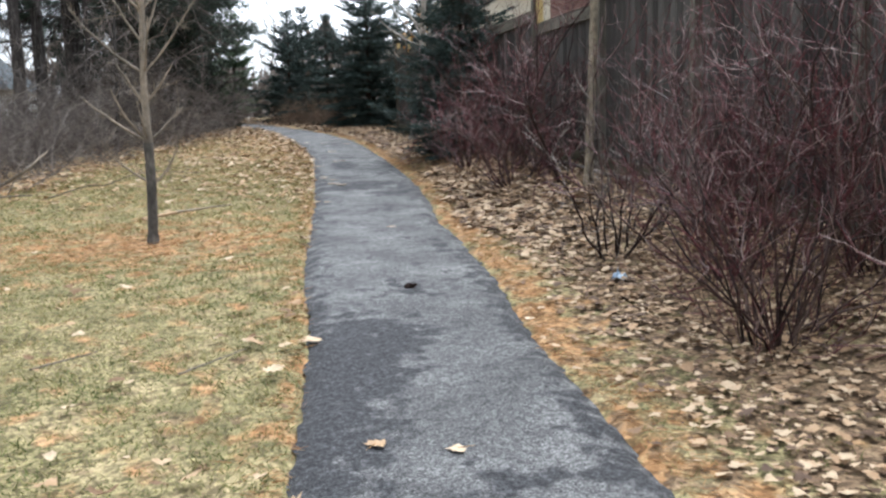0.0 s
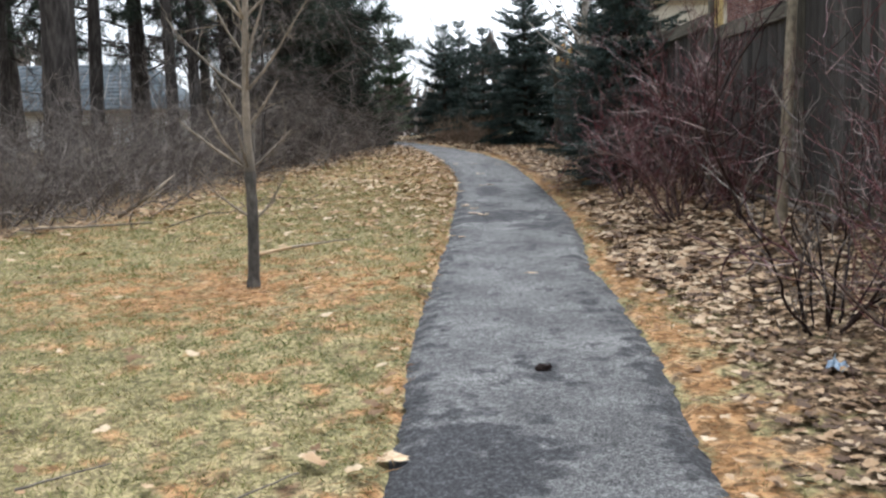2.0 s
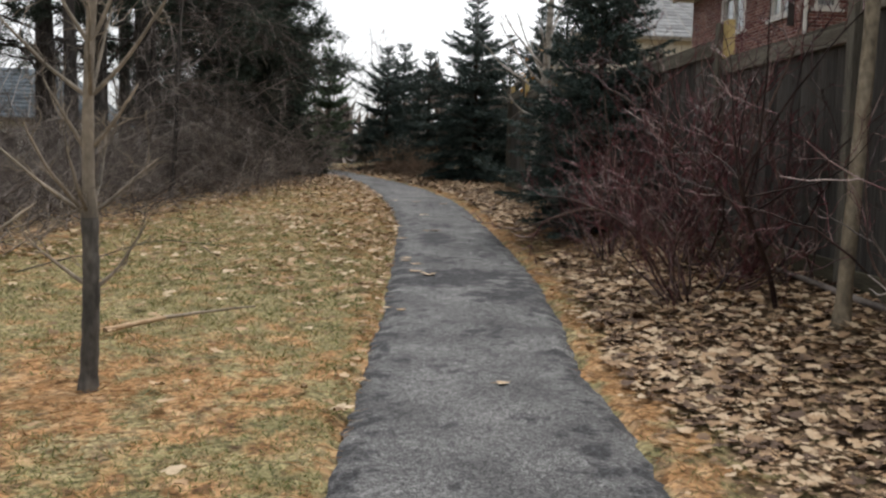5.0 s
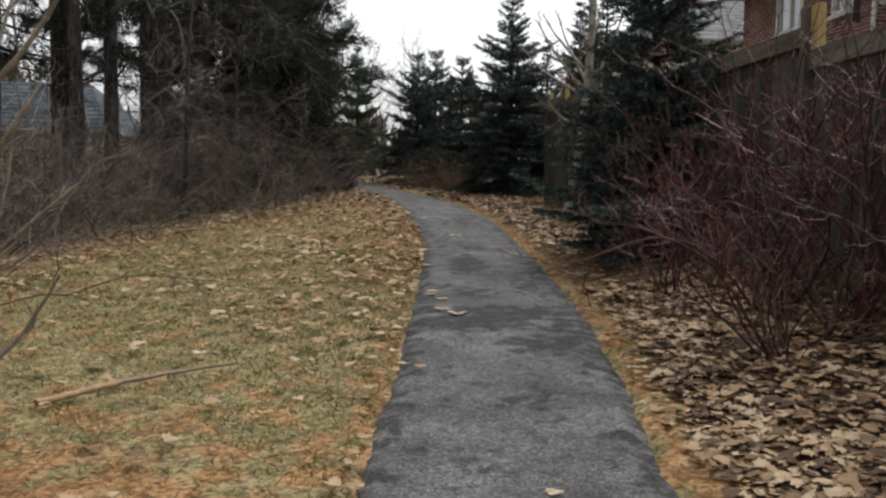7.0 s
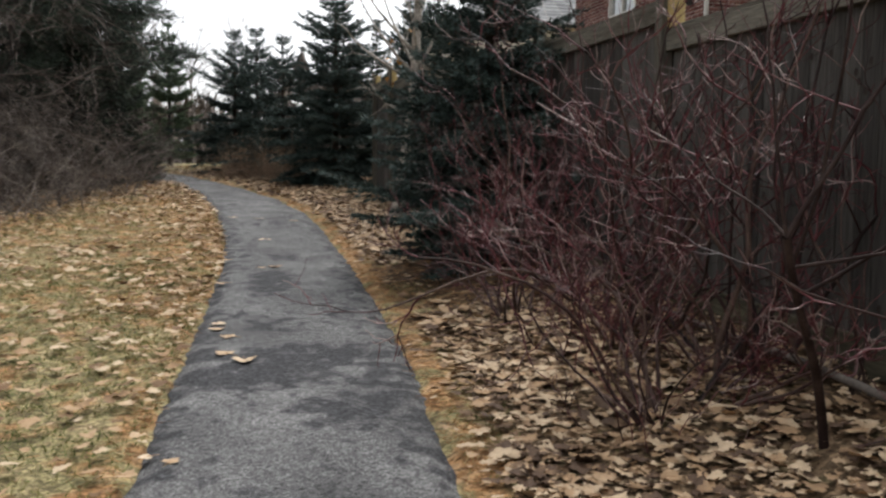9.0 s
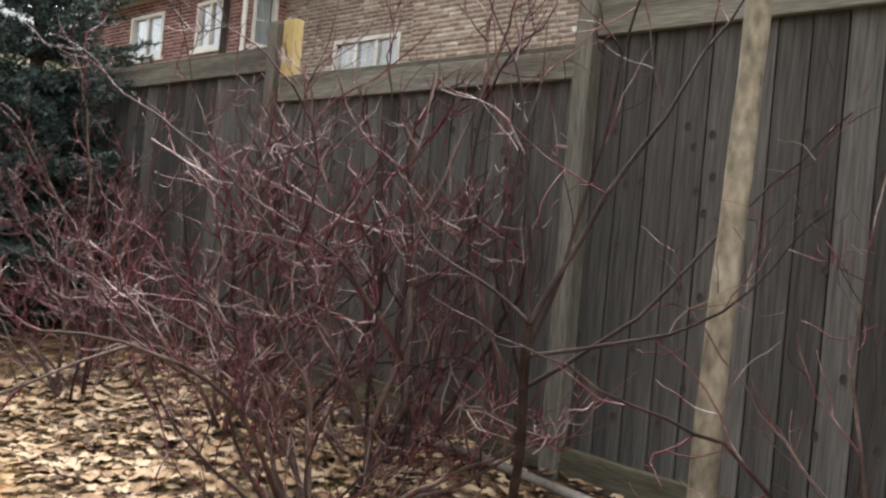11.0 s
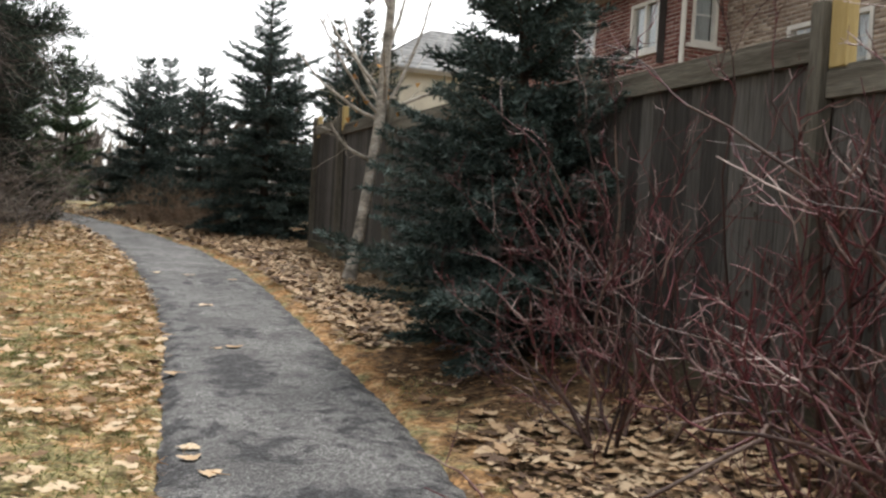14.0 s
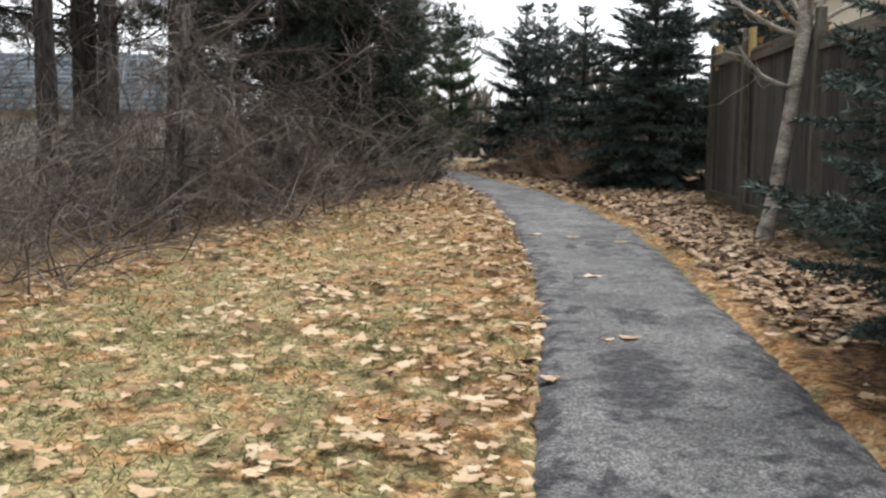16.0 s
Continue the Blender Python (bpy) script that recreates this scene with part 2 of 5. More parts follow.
# wood knots, and the sheet that paints shade into the fence gaps
KNOT_AND_GAP_SHADE = material("dark_knot_and_gap_shade", [(0.018, 0.013, 0.010), (0.04, 0.03, 0.022)], 20.0, 0.2, 0.8)
BRICK = material("buff_brick", [(0.25, 0.185, 0.14), (0.41, 0.325, 0.25), (0.58, 0.49, 0.40)], 1.2, 0.2, 0.9, 0.5, 40, island=0.55, obj=0.55, specular=0.15)
RED_BRICK = material("red_brick", [(0.15, 0.06, 0.05), (0.22, 0.095, 0.08), (0.29, 0.145, 0.12)], 1.2, 0.2, 0.9, 0.5, 40, island=0.6, specular=0.15)
MORTAR = material("pale_mortar", [(0.42, 0.375, 0.32), (0.54, 0.49, 0.43)], 8.0, 0.2, 0.95, 0.4, 80)
ROOF = material("grey_blue_shingle", [(0.10, 0.12, 0.135), (0.17, 0.195, 0.215)], 3.0, 0.35, 0.9, 0.6, 30, island=0.5)
PALE_ROOF = material("pale_grey_shingle", [(0.24, 0.24, 0.24), (0.36, 0.36, 0.355)], 3.0, 0.2, 0.9, 0.5, 30, island=0.5)
TRIM = material("off_white_paint", [(0.62, 0.59, 0.53), (0.78, 0.75, 0.69)], 2.0, 0.06, 0.5, 0.1, 40)
SOFFIT = material("taupe_soffit_metal", [(0.26, 0.23, 0.20), (0.34, 0.31, 0.27)], 2.0, 0.08, 0.5)
GUTTER = material("beige_gutter_metal", [(0.38, 0.345, 0.30), (0.48, 0.44, 0.385)], 2.0, 0.08, 0.5)
CREAM = material("cream_stucco", [(0.50, 0.45, 0.36), (0.62, 0.57, 0.47)], 2.0, 0.1, 0.9, 0.2, 60)
SIDING = material("white_siding", [(0.60, 0.60, 0.60), (0.74, 0.74, 0.74)], 2.0, 0.08, 0.6)
CURTAIN = material("sheer_white_curtain", [(0.50, 0.50, 0.49), (0.72, 0.72, 0.70)], 9.0, 0.1, 0.9, stretch=(1, 5, 0.3))
ROOM_SHADE = material("painted_room_shade", [(0.035, 0.03, 0.027), (0.07, 0.06, 0.055)], 3.0, 0.2, 0.9)
PLASTIC = material("pale_blue_plastic_film", [(0.28, 0.42, 0.58), (0.58, 0.66, 0.74)], 18.0, 0.1, 0.3, 0.3, 30, specular=0.5)
GLASS = bpy.data.materials.new("window_glass")
GLASS.use_nodes = True
gb = GLASS.node_tree.nodes["Principled BSDF"]
gb.inputs["Base Color"].default_value = (0.9, 0.94, 0.95, 1)
gb.inputs["Roughness"].default_value, gb.inputs["Transmission Weight"].default_value, gb.inputs["IOR"].default_value = 0.02, 1.0, 1.5


# ---- building blocks ----
def np_mesh(name, verts, tris=None, quads=None):
    me = bpy.data.meshes.new(name)
    verts = np.asarray(verts, np.float32)
    loops, starts, totals, at = [], [], [], 0
    for faces, k in ((tris, 3), (quads, 4)):
        if faces is not None and len(faces):
            faces = np.asarray(faces, np.int32)
            loops.append(faces.ravel())
            starts.append(at + np.arange(len(faces)) * k)
            totals.append(np.full(len(faces), k))
            at += faces.size
    me.vertices.add(len(verts))
    me.vertices.foreach_set("co", verts.ravel())
    loops, starts, totals = np.concatenate(loops), np.concatenate(starts), np.concatenate(totals)
    me.loops.add(len(loops))
    me.loops.foreach_set("vertex_index", loops.astype(np.int32))
    me.polygons.add(len(starts))
    me.polygons.foreach_set("loop_start", starts.astype(np.int32))
    me.polygons.foreach_set("loop_total", totals.astype(np.int32))
    me.update(calc_edges=True)
    return me


def part(name, data, mat, parent=None, label="", at=None):
    """One mesh object, from a bmesh or a mesh, under a thing or a part."""
    if isinstance(data, bmesh.types.BMesh):
        me = bpy.data.meshes.new(name)
        data.to_mesh(me)
        data.free()
        data = me
    if not data.materials:
        data.materials.append(mat)
    ob = new(name, data)
    if parent is not None:
        ob.parent = parent
    if at is not None:
        ob.matrix_basis = at if isinstance(at, Matrix) else Matrix.Translation(at)
    if label:
        ob["label"] = label
    return ob


def thing(name, x, y, label, category, group="", z=None, turn=0.0, sink=0.0):
    ob = new(name)
    ob.empty_display_size = 0.2
    ob.matrix_basis = pose(x, y, (float(ground_z(x, y)) if z is None else z) - sink, 0, 0, turn)
    return tagged(ob, label, category, group)


def box(lo, hi, bevel=0.0, bm=None):
    own = bm is None
    bm = bmesh.new() if own else bm
    lo, hi = Vector(lo), Vector(hi)
    made = bmesh.ops.create_cube(bm, size=1, matrix=Matrix.Translation((lo + hi) / 2) @ Matrix.Diagonal((*(hi - lo), 1)))
    if bevel:
        edges = {e for v in made["verts"] for e in v.link_edges}
        bmesh.ops.bevel(bm, geom=list(edges), offset=bevel, segments=1, affect="EDGES")
    return bm


class Tubes:
    """Collects tapered tubes along polylines into one mesh."""

    def __init__(self, sides=5):
        self.sides, self.v, self.q, self.n = sides, [], [], 0
        a = np.linspace(0, 2 * np.pi, sides, endpoint=False)
        self.c, self.s = np.cos(a)[None, :, None], np.sin(a)[None, :, None]

    def add(self, pts, radii):
        pts, radii = np.asarray(pts, float), np.asarray(radii, float)
        t = np.gradient(pts, axis=0)
        t /= np.linalg.norm(t, axis=1, keepdims=True) + 1e-9
        ref = np.array((0.31, 0.53, 0.79)) if abs(t[0] @ (0.31, 0.53, 0.79)) < 0.9 else np.array((0.9, -0.3, 0.1))
        u = np.cross(t, ref)
        u /= np.linalg.norm(u, axis=1, keepdims=True) + 1e-9
        w = np.cross(t, u)
        ring = pts[:, None] + radii[:, None, None] * (self.c * u[:, None] + self.s * w[:, None])
        k, m = self.sides, len(pts)
        self.v.append(ring.reshape(-1, 3))
        i = np.arange(m - 1)[:, None] * k
        j = np.arange(k)[None, :]
        j2 = (j + 1) % k
        self.q.append(self.n + np.stack([i + j, i + j2, i + k + j2, i + k + j], -1).reshape(-1, 4))
        self.n += m * k

    def mesh(self, name):
        me = np_mesh(name, np.concatenate(self.v), quads=np.concatenate(self.q))
        me.polygons.foreach_set("use_smooth", np.ones(len(me.polygons), bool))
        return me


def wander(rng, start, way, length, steps, wiggle, lift=0.0):
    """A wandering line: start, direction, length; lift bends it up (or down) on the way."""
    way = np.array(way, float)
    way /= np.linalg.norm(way)
    pts = [np.array(start, float)]
    for _ in range(steps):
        way = way + rng.normal(0, wiggle, 3) + (0, 0, lift)
        way /= np.linalg.norm(way)
        pts.append(pts[-1] + way * length / steps)
    return np.array(pts)


def blades(points, ways, lengths, widths, rng):
    """Thin triangles from points along ways: needles and blades."""
    points, ways = np.asarray(points, float), np.asarray(ways, float)
    ways = ways / (np.linalg.norm(ways, axis=1, keepdims=True) + 1e-9)
    side = np.cross(ways, rng.normal(0, 1, points.shape))
    side /= np.linalg.norm(side, axis=1, keepdims=True) + 1e-9
    half = side * np.asarray(widths)[:, None] / 2
    v = np.stack([points - half, points + half, points + ways * np.asarray(lengths)[:, None]], 1).reshape(-1, 3)
    return v, np.arange(len(v)).reshape(-1, 3)


# ---- ground ----
def spread(lo, hi, near_lo, near_hi, step, far):
    near = np.arange(near_lo, near_hi + 1e-6, step)
    out_lo = near_lo - (near_lo - lo) * np.linspace(0, 1, far + 1)[1:][::-1] ** 2.5
    out_hi = near_hi + (hi - near_hi) * np.linspace(0, 1, far + 1)[1:] ** 2.5
    return np.concatenate([out_lo, near, out_hi])


def set_mask(me, name, values):
    a = me.attributes.new(name, "FLOAT", "POINT")
    a.data.foreach_set("value", np.asarray(values, np.float32))


def build_ground():
    xs, ys = spread(-900, 900, -9, 8, 0.10, 14), spread(-900, 1200, -3, 33, 0.10, 14)
    X, Y = np.meshgrid(xs, ys)
    Z = ground_z(X, Y)
    pl, pr, we = path_left(Y), path_right(Y), woods_edge(Y)
    on_path = (X > pl - 0.02) & (X < pr + 0.02)
    near = (np.abs(X) < 12) & (Y > -6) & (Y < 40)
    Z = Z + np.where(near, 0.018 * wobble(X, Y, 2.3) + 0.010 * wobble(X, Y, 9.0, 2), 0)
    Z = np.where(on_path, ground_z(X, Y) - 0.05, Z)
    v = np.stack([X, Y, Z], -1).reshape(-1, 3)
    nx, ny = len(xs), len(ys)
    i = np.arange(ny - 1)[:, None] * nx + np.arange(nx - 1)[None]
    me = np_mesh("ground", v, quads=np.stack([i, i + 1, i + nx + 1, i + nx], -1).reshape(-1, 4))
    me.polygons.foreach_set("use_smooth", np.ones(len(me.polygons), bool))
    right = X - pr
    left = pl - X
    needles = np.where(right > 0, 0.75 - np.abs(right - 0.10) * (1.2 + 0.8 * smooth(7, 10, Y)), 0)
    needles = np.maximum(needles, np.where(left > 0, 0.62 - left * 1.9, 0))
    tree = np.hypot((X + 0.9) * 0.75, (Y - 9.2) * 1.1)
    needles = np.maximum(needles, 0.80 - 0.30 * tree)
    needles = np.maximum(needles, np.where(left > 0, 0.16 + 0.12 * smooth(8, 12, Y), 0))
    needles = np.maximum(needles, np.where((left > 0) & (Y > 12), 0.10 + 0.2 * smooth(16, 21, Y) + 0.52 * np.exp(-np.maximum(left, 0) / 1.6) * smooth(12, 15, Y), 0))
    needles = np.maximum(needles, np.where((left > 0), 0.62 - 0.5 * np.abs(X - we), 0))
    needles = np.maximum(needles, 0.95 - 0.33 * np.hypot(X - 3.5, Y - 15.4))
    litter = np.where(right > 0, 0.2 + 0.65 * smooth(0.2, 0.45 + 0.4 * (1 - smooth(7, 10, Y)), right), 0)
    litter = np.maximum(litter, np.where(X < we, 0.25 + 0.5 * smooth(0.0, 0.8, we - X), 0))
    litter = np.where((Y > 33) | (Y < -6), 0.0, litter)
    litter = np.where(np.hypot(X - 3.5, Y - 15.4) < 1.5, litter * 0.35, litter)
    # dark rotted needles under the spruce and mould along the foot of the fence, with the shade there painted in
    duff_and_shade = np.maximum(1.25 - 0.62 * np.hypot((X - 3.6) * 0.95, (Y - 15.3) * 0.8), np.where((Y > 1) & (Y < 15), 0.75 * smooth(3.8, 4.2, X), 0))
    duff_and_shade = np.where((right < 0.12) | (X > 4.6) | (Y > 33) | (Y < -6), 0, duff_and_shade)
    set_mask(me, "duff_and_shade", duff_and_shade.ravel())
    set_mask(me, "needles", needles.ravel())
    set_mask(me, "litter", litter.ravel())
    return tagged(part("ground", me, GROUND), "sloping ground of dormant turf, fallen needles and leaf mould, with shade painted by spruce and fence", "ground", kind="structure")


def build_path():
    ys = np.arange(-14, 44, 0.08)
    cols = 17
    v, damp = [], []
    rng = np.random.default_rng(3)
    ragl, ragr = rng.normal(0, 0.010, len(ys)), rng.normal(0, 0.010, len(ys))
    for k, y in enumerate(ys):
        l = float(path_left(y)) + ragl[k] + 0.012 * math.sin(2.9 * y) * math.sin(0.7 * y)
        r = float(path_right(y)) + ragr[k] + 0.015 * math.sin(2.3 * y + 1) * math.sin(0.9 * y)
        for c in range(cols):
            u = c / (cols - 1)
            x = l + (r - l) * u
            edge = min(u, 1 - u)
            z = float(ground_z(x, y)) + 0.012 - (0.035 if edge == 0 else 0.006 * (edge < 0.1)) + 0.006 * float(wobble(x, y, 1.7, 5)) + 0.0025 * float(wobble(x, y, 11, 1))
            v.append((x, y, z))
            d = 0.05 + 0.10 * float(wobble(x, y, 1.15, 7))
            d = max(d, 0.60 - 2.6 * edge)
            for px, py, rx, ry, s in PATCHES:
                d = max(d, 0.72 * s * min(1.0, 1.45 - math.hypot((x - px) / rx, (y - py) / ry)))
            damp.append(min(d, 1.1))
    ny = len(ys)
    i = np.arange(ny - 1)[:, None] * cols + np.arange(cols - 1)[None]
    me = np_mesh("asphalt_path", v, quads=np.stack([i, i + 1, i + cols + 1, i + cols], -1).reshape(-1, 4))
    me.polygons.foreach_set("use_smooth", np.ones(len(me.polygons), bool))
    set_mask(me, "damp", damp)
    return tagged(part("path", me, ASPHALT), "narrow grey asphalt footpath with damp dark stains and crumbling edges", "path", kind="structure")


# damp and worn stains on the asphalt: x, y, half width, half length, strength
PATCHES = [(0.78, 5.45, 0.40, 0.5, 1.6), (0.62, 4.85, 0.34, 0.5, 1.6), (0.38, 4.2, 0.3, 1.0, 1.5), (0.70, 4.15, 0.09, 0.13, 1.0), (1.08, 3.42, 0.2, 0.12, 1.0), (0.62, 3.9, 0.07, 0.1, 0.9),
           (1.26, 6.6, 0.22, 0.3, 0.9), (1.9, 6.6, 0.12, 0.6, 1.0), (1.78, 5.5, 0.13, 0.8, 1.1), (1.62, 3.7, 0.16, 0.8, 1.0), (1.9, 8.0, 0.12, 0.5, 0.9),
           (1.78, 12.95, 0.72, 0.42, 1.15), (1.5, 12.65, 0.48, 0.36, 1.1), (2.05, 11.85, 0.3, 0.32, 1.2), (2.35, 12.4, 0.25, 0.8, 0.9), (1.75, 10.5, 0.2, 0.2, 0.7), (1.35, 9.6, 0.15, 0.25, 0.6),
           (1.79, 15.62, 0.19, 0.6, 1.15), (1.92, 15.9, 0.2, 0.4, 1.0), (2.07, 17.1, 0.16, 0.32, 1.1), (1.72, 17.3, 0.13, 0.16, 1.0), (1.74, 13.9, 0.22, 0.3, 0.8), (1.55, 14.3, 0.16, 0.35, 0.7),
           (1.8, 18.3, 0.25, 0.35, 0.7), (2.3, 20.2, 0.5, 0.5, 0.7), (2.3, 14.4, 0.16, 0.5, 0.7)]


def scatter(rng, n, x0, x1, y0, y1):
    return rng.uniform(x0, x1, n), rng.uniform(y0, y1, n)


def build_grass():
    rng = np.random.default_rng(11)
    P, W, L, D = [], [], [], []
    for n, y0, y1, size in ((190000, 1.5, 9.0, 1.0), (90000, 9.0, 17.0, 1.35), (30000, 17.0, 29.0, 1.8)):
        x, y = scatter(rng, n, -6.5, 2.0, y0, y1)
        keep = (x < path_left(y) - 0.02) & (x > woods_edge(y) + 0.1 * wobble(x, y, 3)) & (rng.uniform(0, 1, n) < 0.75 + 0.25 * wobble(x, y, 4.4, 3))
        keep &= rng.uniform(0, 1, n) > 1.1 - 0.75 * np.hypot((x + 0.9) * 0.75, (y - 9.2) * 1.1)
        x, y = x[keep], y[keep]
        k = len(x)
        P.append(np.stack([x, y, ground_z(x, y) - 0.004 + 0.018 * wobble(x, y, 2.3)], -1))
        W.append(np.stack([rng.normal(0, 0.75, k), rng.normal(0, 0.75, k), rng.uniform(0.35, 1.0, k)], -1))
        L.append(rng.uniform(0.02, 0.055, k) * size)
        D.append(rng.uniform(0.004, 0.008, k) * size)
    # thin tufts on the far side of the path
    x, y = scatter(rng, 22000, 1.5, 3.6, 2.0, 16.0)
    keep = (x > path_right(y) + 0.04) & (x < path_right(y) + 0.9) & (wobble(x, y, 2.6, 8) > 0.05)
    x, y = x[keep], y[keep]
    k = len(x)
    P.append(np.stack([x, y, ground_z(x, y) - 0.004], -1))
    W.append(np.stack([rng.normal(0, 0.75, k), rng.normal(0, 0.75, k), rng.uniform(0.3, 1.0, k)], -1))
    L.append(rng.uniform(0.02, 0.06, k))
    D.append(rng.uniform(0.003, 0.006, k))
    v, f = blades(np.concatenate(P), np.concatenate(W), np.concatenate(L), np.concatenate(D), rng)
    tagged(part("grass", np_mesh("grass", v, f), GRASS), "short yellow-green dormant lawn grass", "grass", kind="stuff")


def build_needles():
    rng = np.random.default_rng(12)
    n = 190000
    x, y = scatter(rng, n, -4.0, 4.5, 2.0, 24.0)
    r, l = x - path_right(y), path_left(y) - x
    p = np.where(r > 0, 0.9 - np.abs(r - 0.08) * 2.6, 0) + np.where(l > 0, 0.9 - l * 3.2, 0)
    p = np.maximum(p, 0.95 - 0.5 * np.hypot((x + 0.9) * 0.7, (y - 9.2) * 1.1))
    p = np.maximum(p, np.where(l > 0, 0.02 + 0.04 * smooth(9, 14, y) + 0.42 * smooth(11.5, 15, y) * np.exp(-np.maximum(l, 0) / 1.3), 0))
    p = np.maximum(p, 0.35 - 0.15 * np.hypot(x - 3.5, y - 15.4)) * np.where((x > path_left(y) + 0.02) & (x < path_right(y) - 0.02), 0.0, 1.0)
    keep = rng.uniform(0, 1, n) < p
    x, y = x[keep], y[keep]
    k = len(x)
    way = np.stack([rng.normal(0, 1, k), rng.normal(0, 1, k), rng.uniform(-0.02, 0.22, k)], -1)
    v, f = blades(np.stack([x, y, ground_z(x, y) + 0.014 + 0.018 * wobble(x, y, 2.3)], -1), way, rng.uniform(0.04, 0.10, k), rng.uniform(0.003, 0.006, k), rng)
    tagged(part("fallen_needles", np_mesh("fallen_needles", v, f), NEEDLES), "drift of orange-brown fallen pine needles", "needles", kind="stuff")


# ---- fallen leaves ----
def leaf_outline():
    out = []
    for a, r in ((-90, 0.22), (-62, 0.60), (-44, 0.54), (-20, 0.90), (-2, 0.70), (14, 0.84), (34, 0.60), (58, 0.78), (72, 0.76), (90, 1.0)):
        out.append((a, r))
    out += [(180 - a, r) for a, r in out[-2:0:-1]]
    return np.array([(r * math.cos(radians(a)), r * math.sin(radians(a))) for a, r in out])


OUTLINE = leaf_outline()


def leaf_field(name, x, y, size, rng, mat, label, tilt=0.22, lift=0.012):
    n, k = len(x), len(OUTLINE)
    yaw = rng.uniform(0, 2 * np.pi, n)
    c, s = np.cos(yaw)[:, None], np.sin(yaw)[:, None]
    curl = rng.normal(0.06, 0.16, n)[:, None]
    fold = rng.normal(0.0, 0.18, n)[:, None]
    ox = OUTLINE[None, :, 0] * rng.uniform(0.75, 1.1, n)[:, None]
    oy = OUTLINE[None, :, 1] * rng.uniform(0.8, 1.1, n)[:, None]
    lz = curl * (ox ** 2 + oy ** 2) + fold * np.abs(ox) + rng.normal(0, 0.05, (n, k))
    gx, gy = rng.normal(0, tilt, n)[:, None], rng.normal(0, tilt, n)[:, None]
    lz = lz + gx * ox + gy * oy
    sz = size[:, None]
    X = x[:, None] + sz * (c * ox - s * oy)
    Y = y[:, None] + sz * (s * ox + c * oy)
    base = ground_z(x, y) + lift + rng.uniform(0, 0.02, n)
    low = np.minimum(lz.min(1), 0)
    Z = base[:, None] + sz * (lz - low[:, None] * 0.8)
    mid = np.stack([x, y, base - size * low * 0.8], -1)[:, None]
    v = np.concatenate([mid, np.stack([X, Y, Z], -1)], 1).reshape(-1, 3)
    o = np.arange(n)[:, None] * (k + 1)
    j = np.arange(k)[None]
    f = np.stack([o + 0 * j, o + 1 + j, o + 1 + (j + 1) % k], -1).reshape(-1, 3)
    return tagged(part(name, np_mesh(name, v, f), mat), label, "leaves", kind="stuff")


def build_leaf_litter():
    rng = np.random.default_rng(21)
    x, y = scatter(rng, 58000, 1.7, 4.5, 1.5, 27.0)
    r = x - path_right(y)
    p = smooth(0.12, 0.35 + 0.35 * (1 - smooth(7, 10, y)), r) * (0.78 + 0.22 * wobble(x, y, 2.6, 4)) * (0.62 + 0.38 * smooth(5, 9, y)) + 0.04 * (r > 0.03)
    p = p * (1 - 0.55 * smooth(3.75, 4.25, x))
    p = p * np.where(np.hypot(x - 3.6, (y - 15.2) * 0.9) < 1.25 + 0.2 * wobble(x, y, 4.0), 0.07, 1.0)
    keep = rng.uniform(0, 1, len(x)) < p
    x, y = x[keep], y[keep]
    leaf_field("leaf_litter", x, y, (0.022 + 0.056 * rng.uniform(0, 1, len(x)) ** 1.5) * (0.68 + 0.32 * smooth(6, 10, y)) * (1 - 0.3 * smooth(3.7, 4.2, x)), rng, LEAF, "thick litter of tan and brown fallen maple leaves", 0.14)
    x, y = scatter(rng, 34000, -4.5, 1.5, 2.0, 29.0)
    l = path_left(y) - x
    p = np.where((l > 0) & (x > woods_edge(y) - 0.3), 0.015 + smooth(9.5, 15, y) * (0.07 + 0.62 * np.exp(-np.maximum(l, 0) / 1.35)) * (0.8 + 0.4 * wobble(x, y, 2.3, 2)), 0)
    p = np.maximum(p, np.where((l > 0) & (np.abs(x - woods_edge(y)) < 0.5), 0.30, 0))
    p = np.maximum(p, np.where((l > 0) & (l < 0.12), 0.12, 0))
    keep = rng.uniform(0, 1, len(x)) < p
    x, y = x[keep], y[keep]
    leaf_field("lawn_leaves", x, y, 0.032 + 0.05 * rng.uniform(0, 1, len(x)) ** 1.5, rng, LAWN_LEAF, "tan fallen leaves scattered over the lawn", 0.13, lift=0.042)
    x, y = scatter(rng, 1500, -0.5, 2.8, 24.0, 34.0)
    off = (x < path_left(y)) | (x > path_right(y))
    x, y = x[off], y[off]
    leaf_field("verge_leaves", x, y, rng.uniform(0.04, 0.08, len(x)), rng, LEAF, "drift of brown leaves along the far verge")


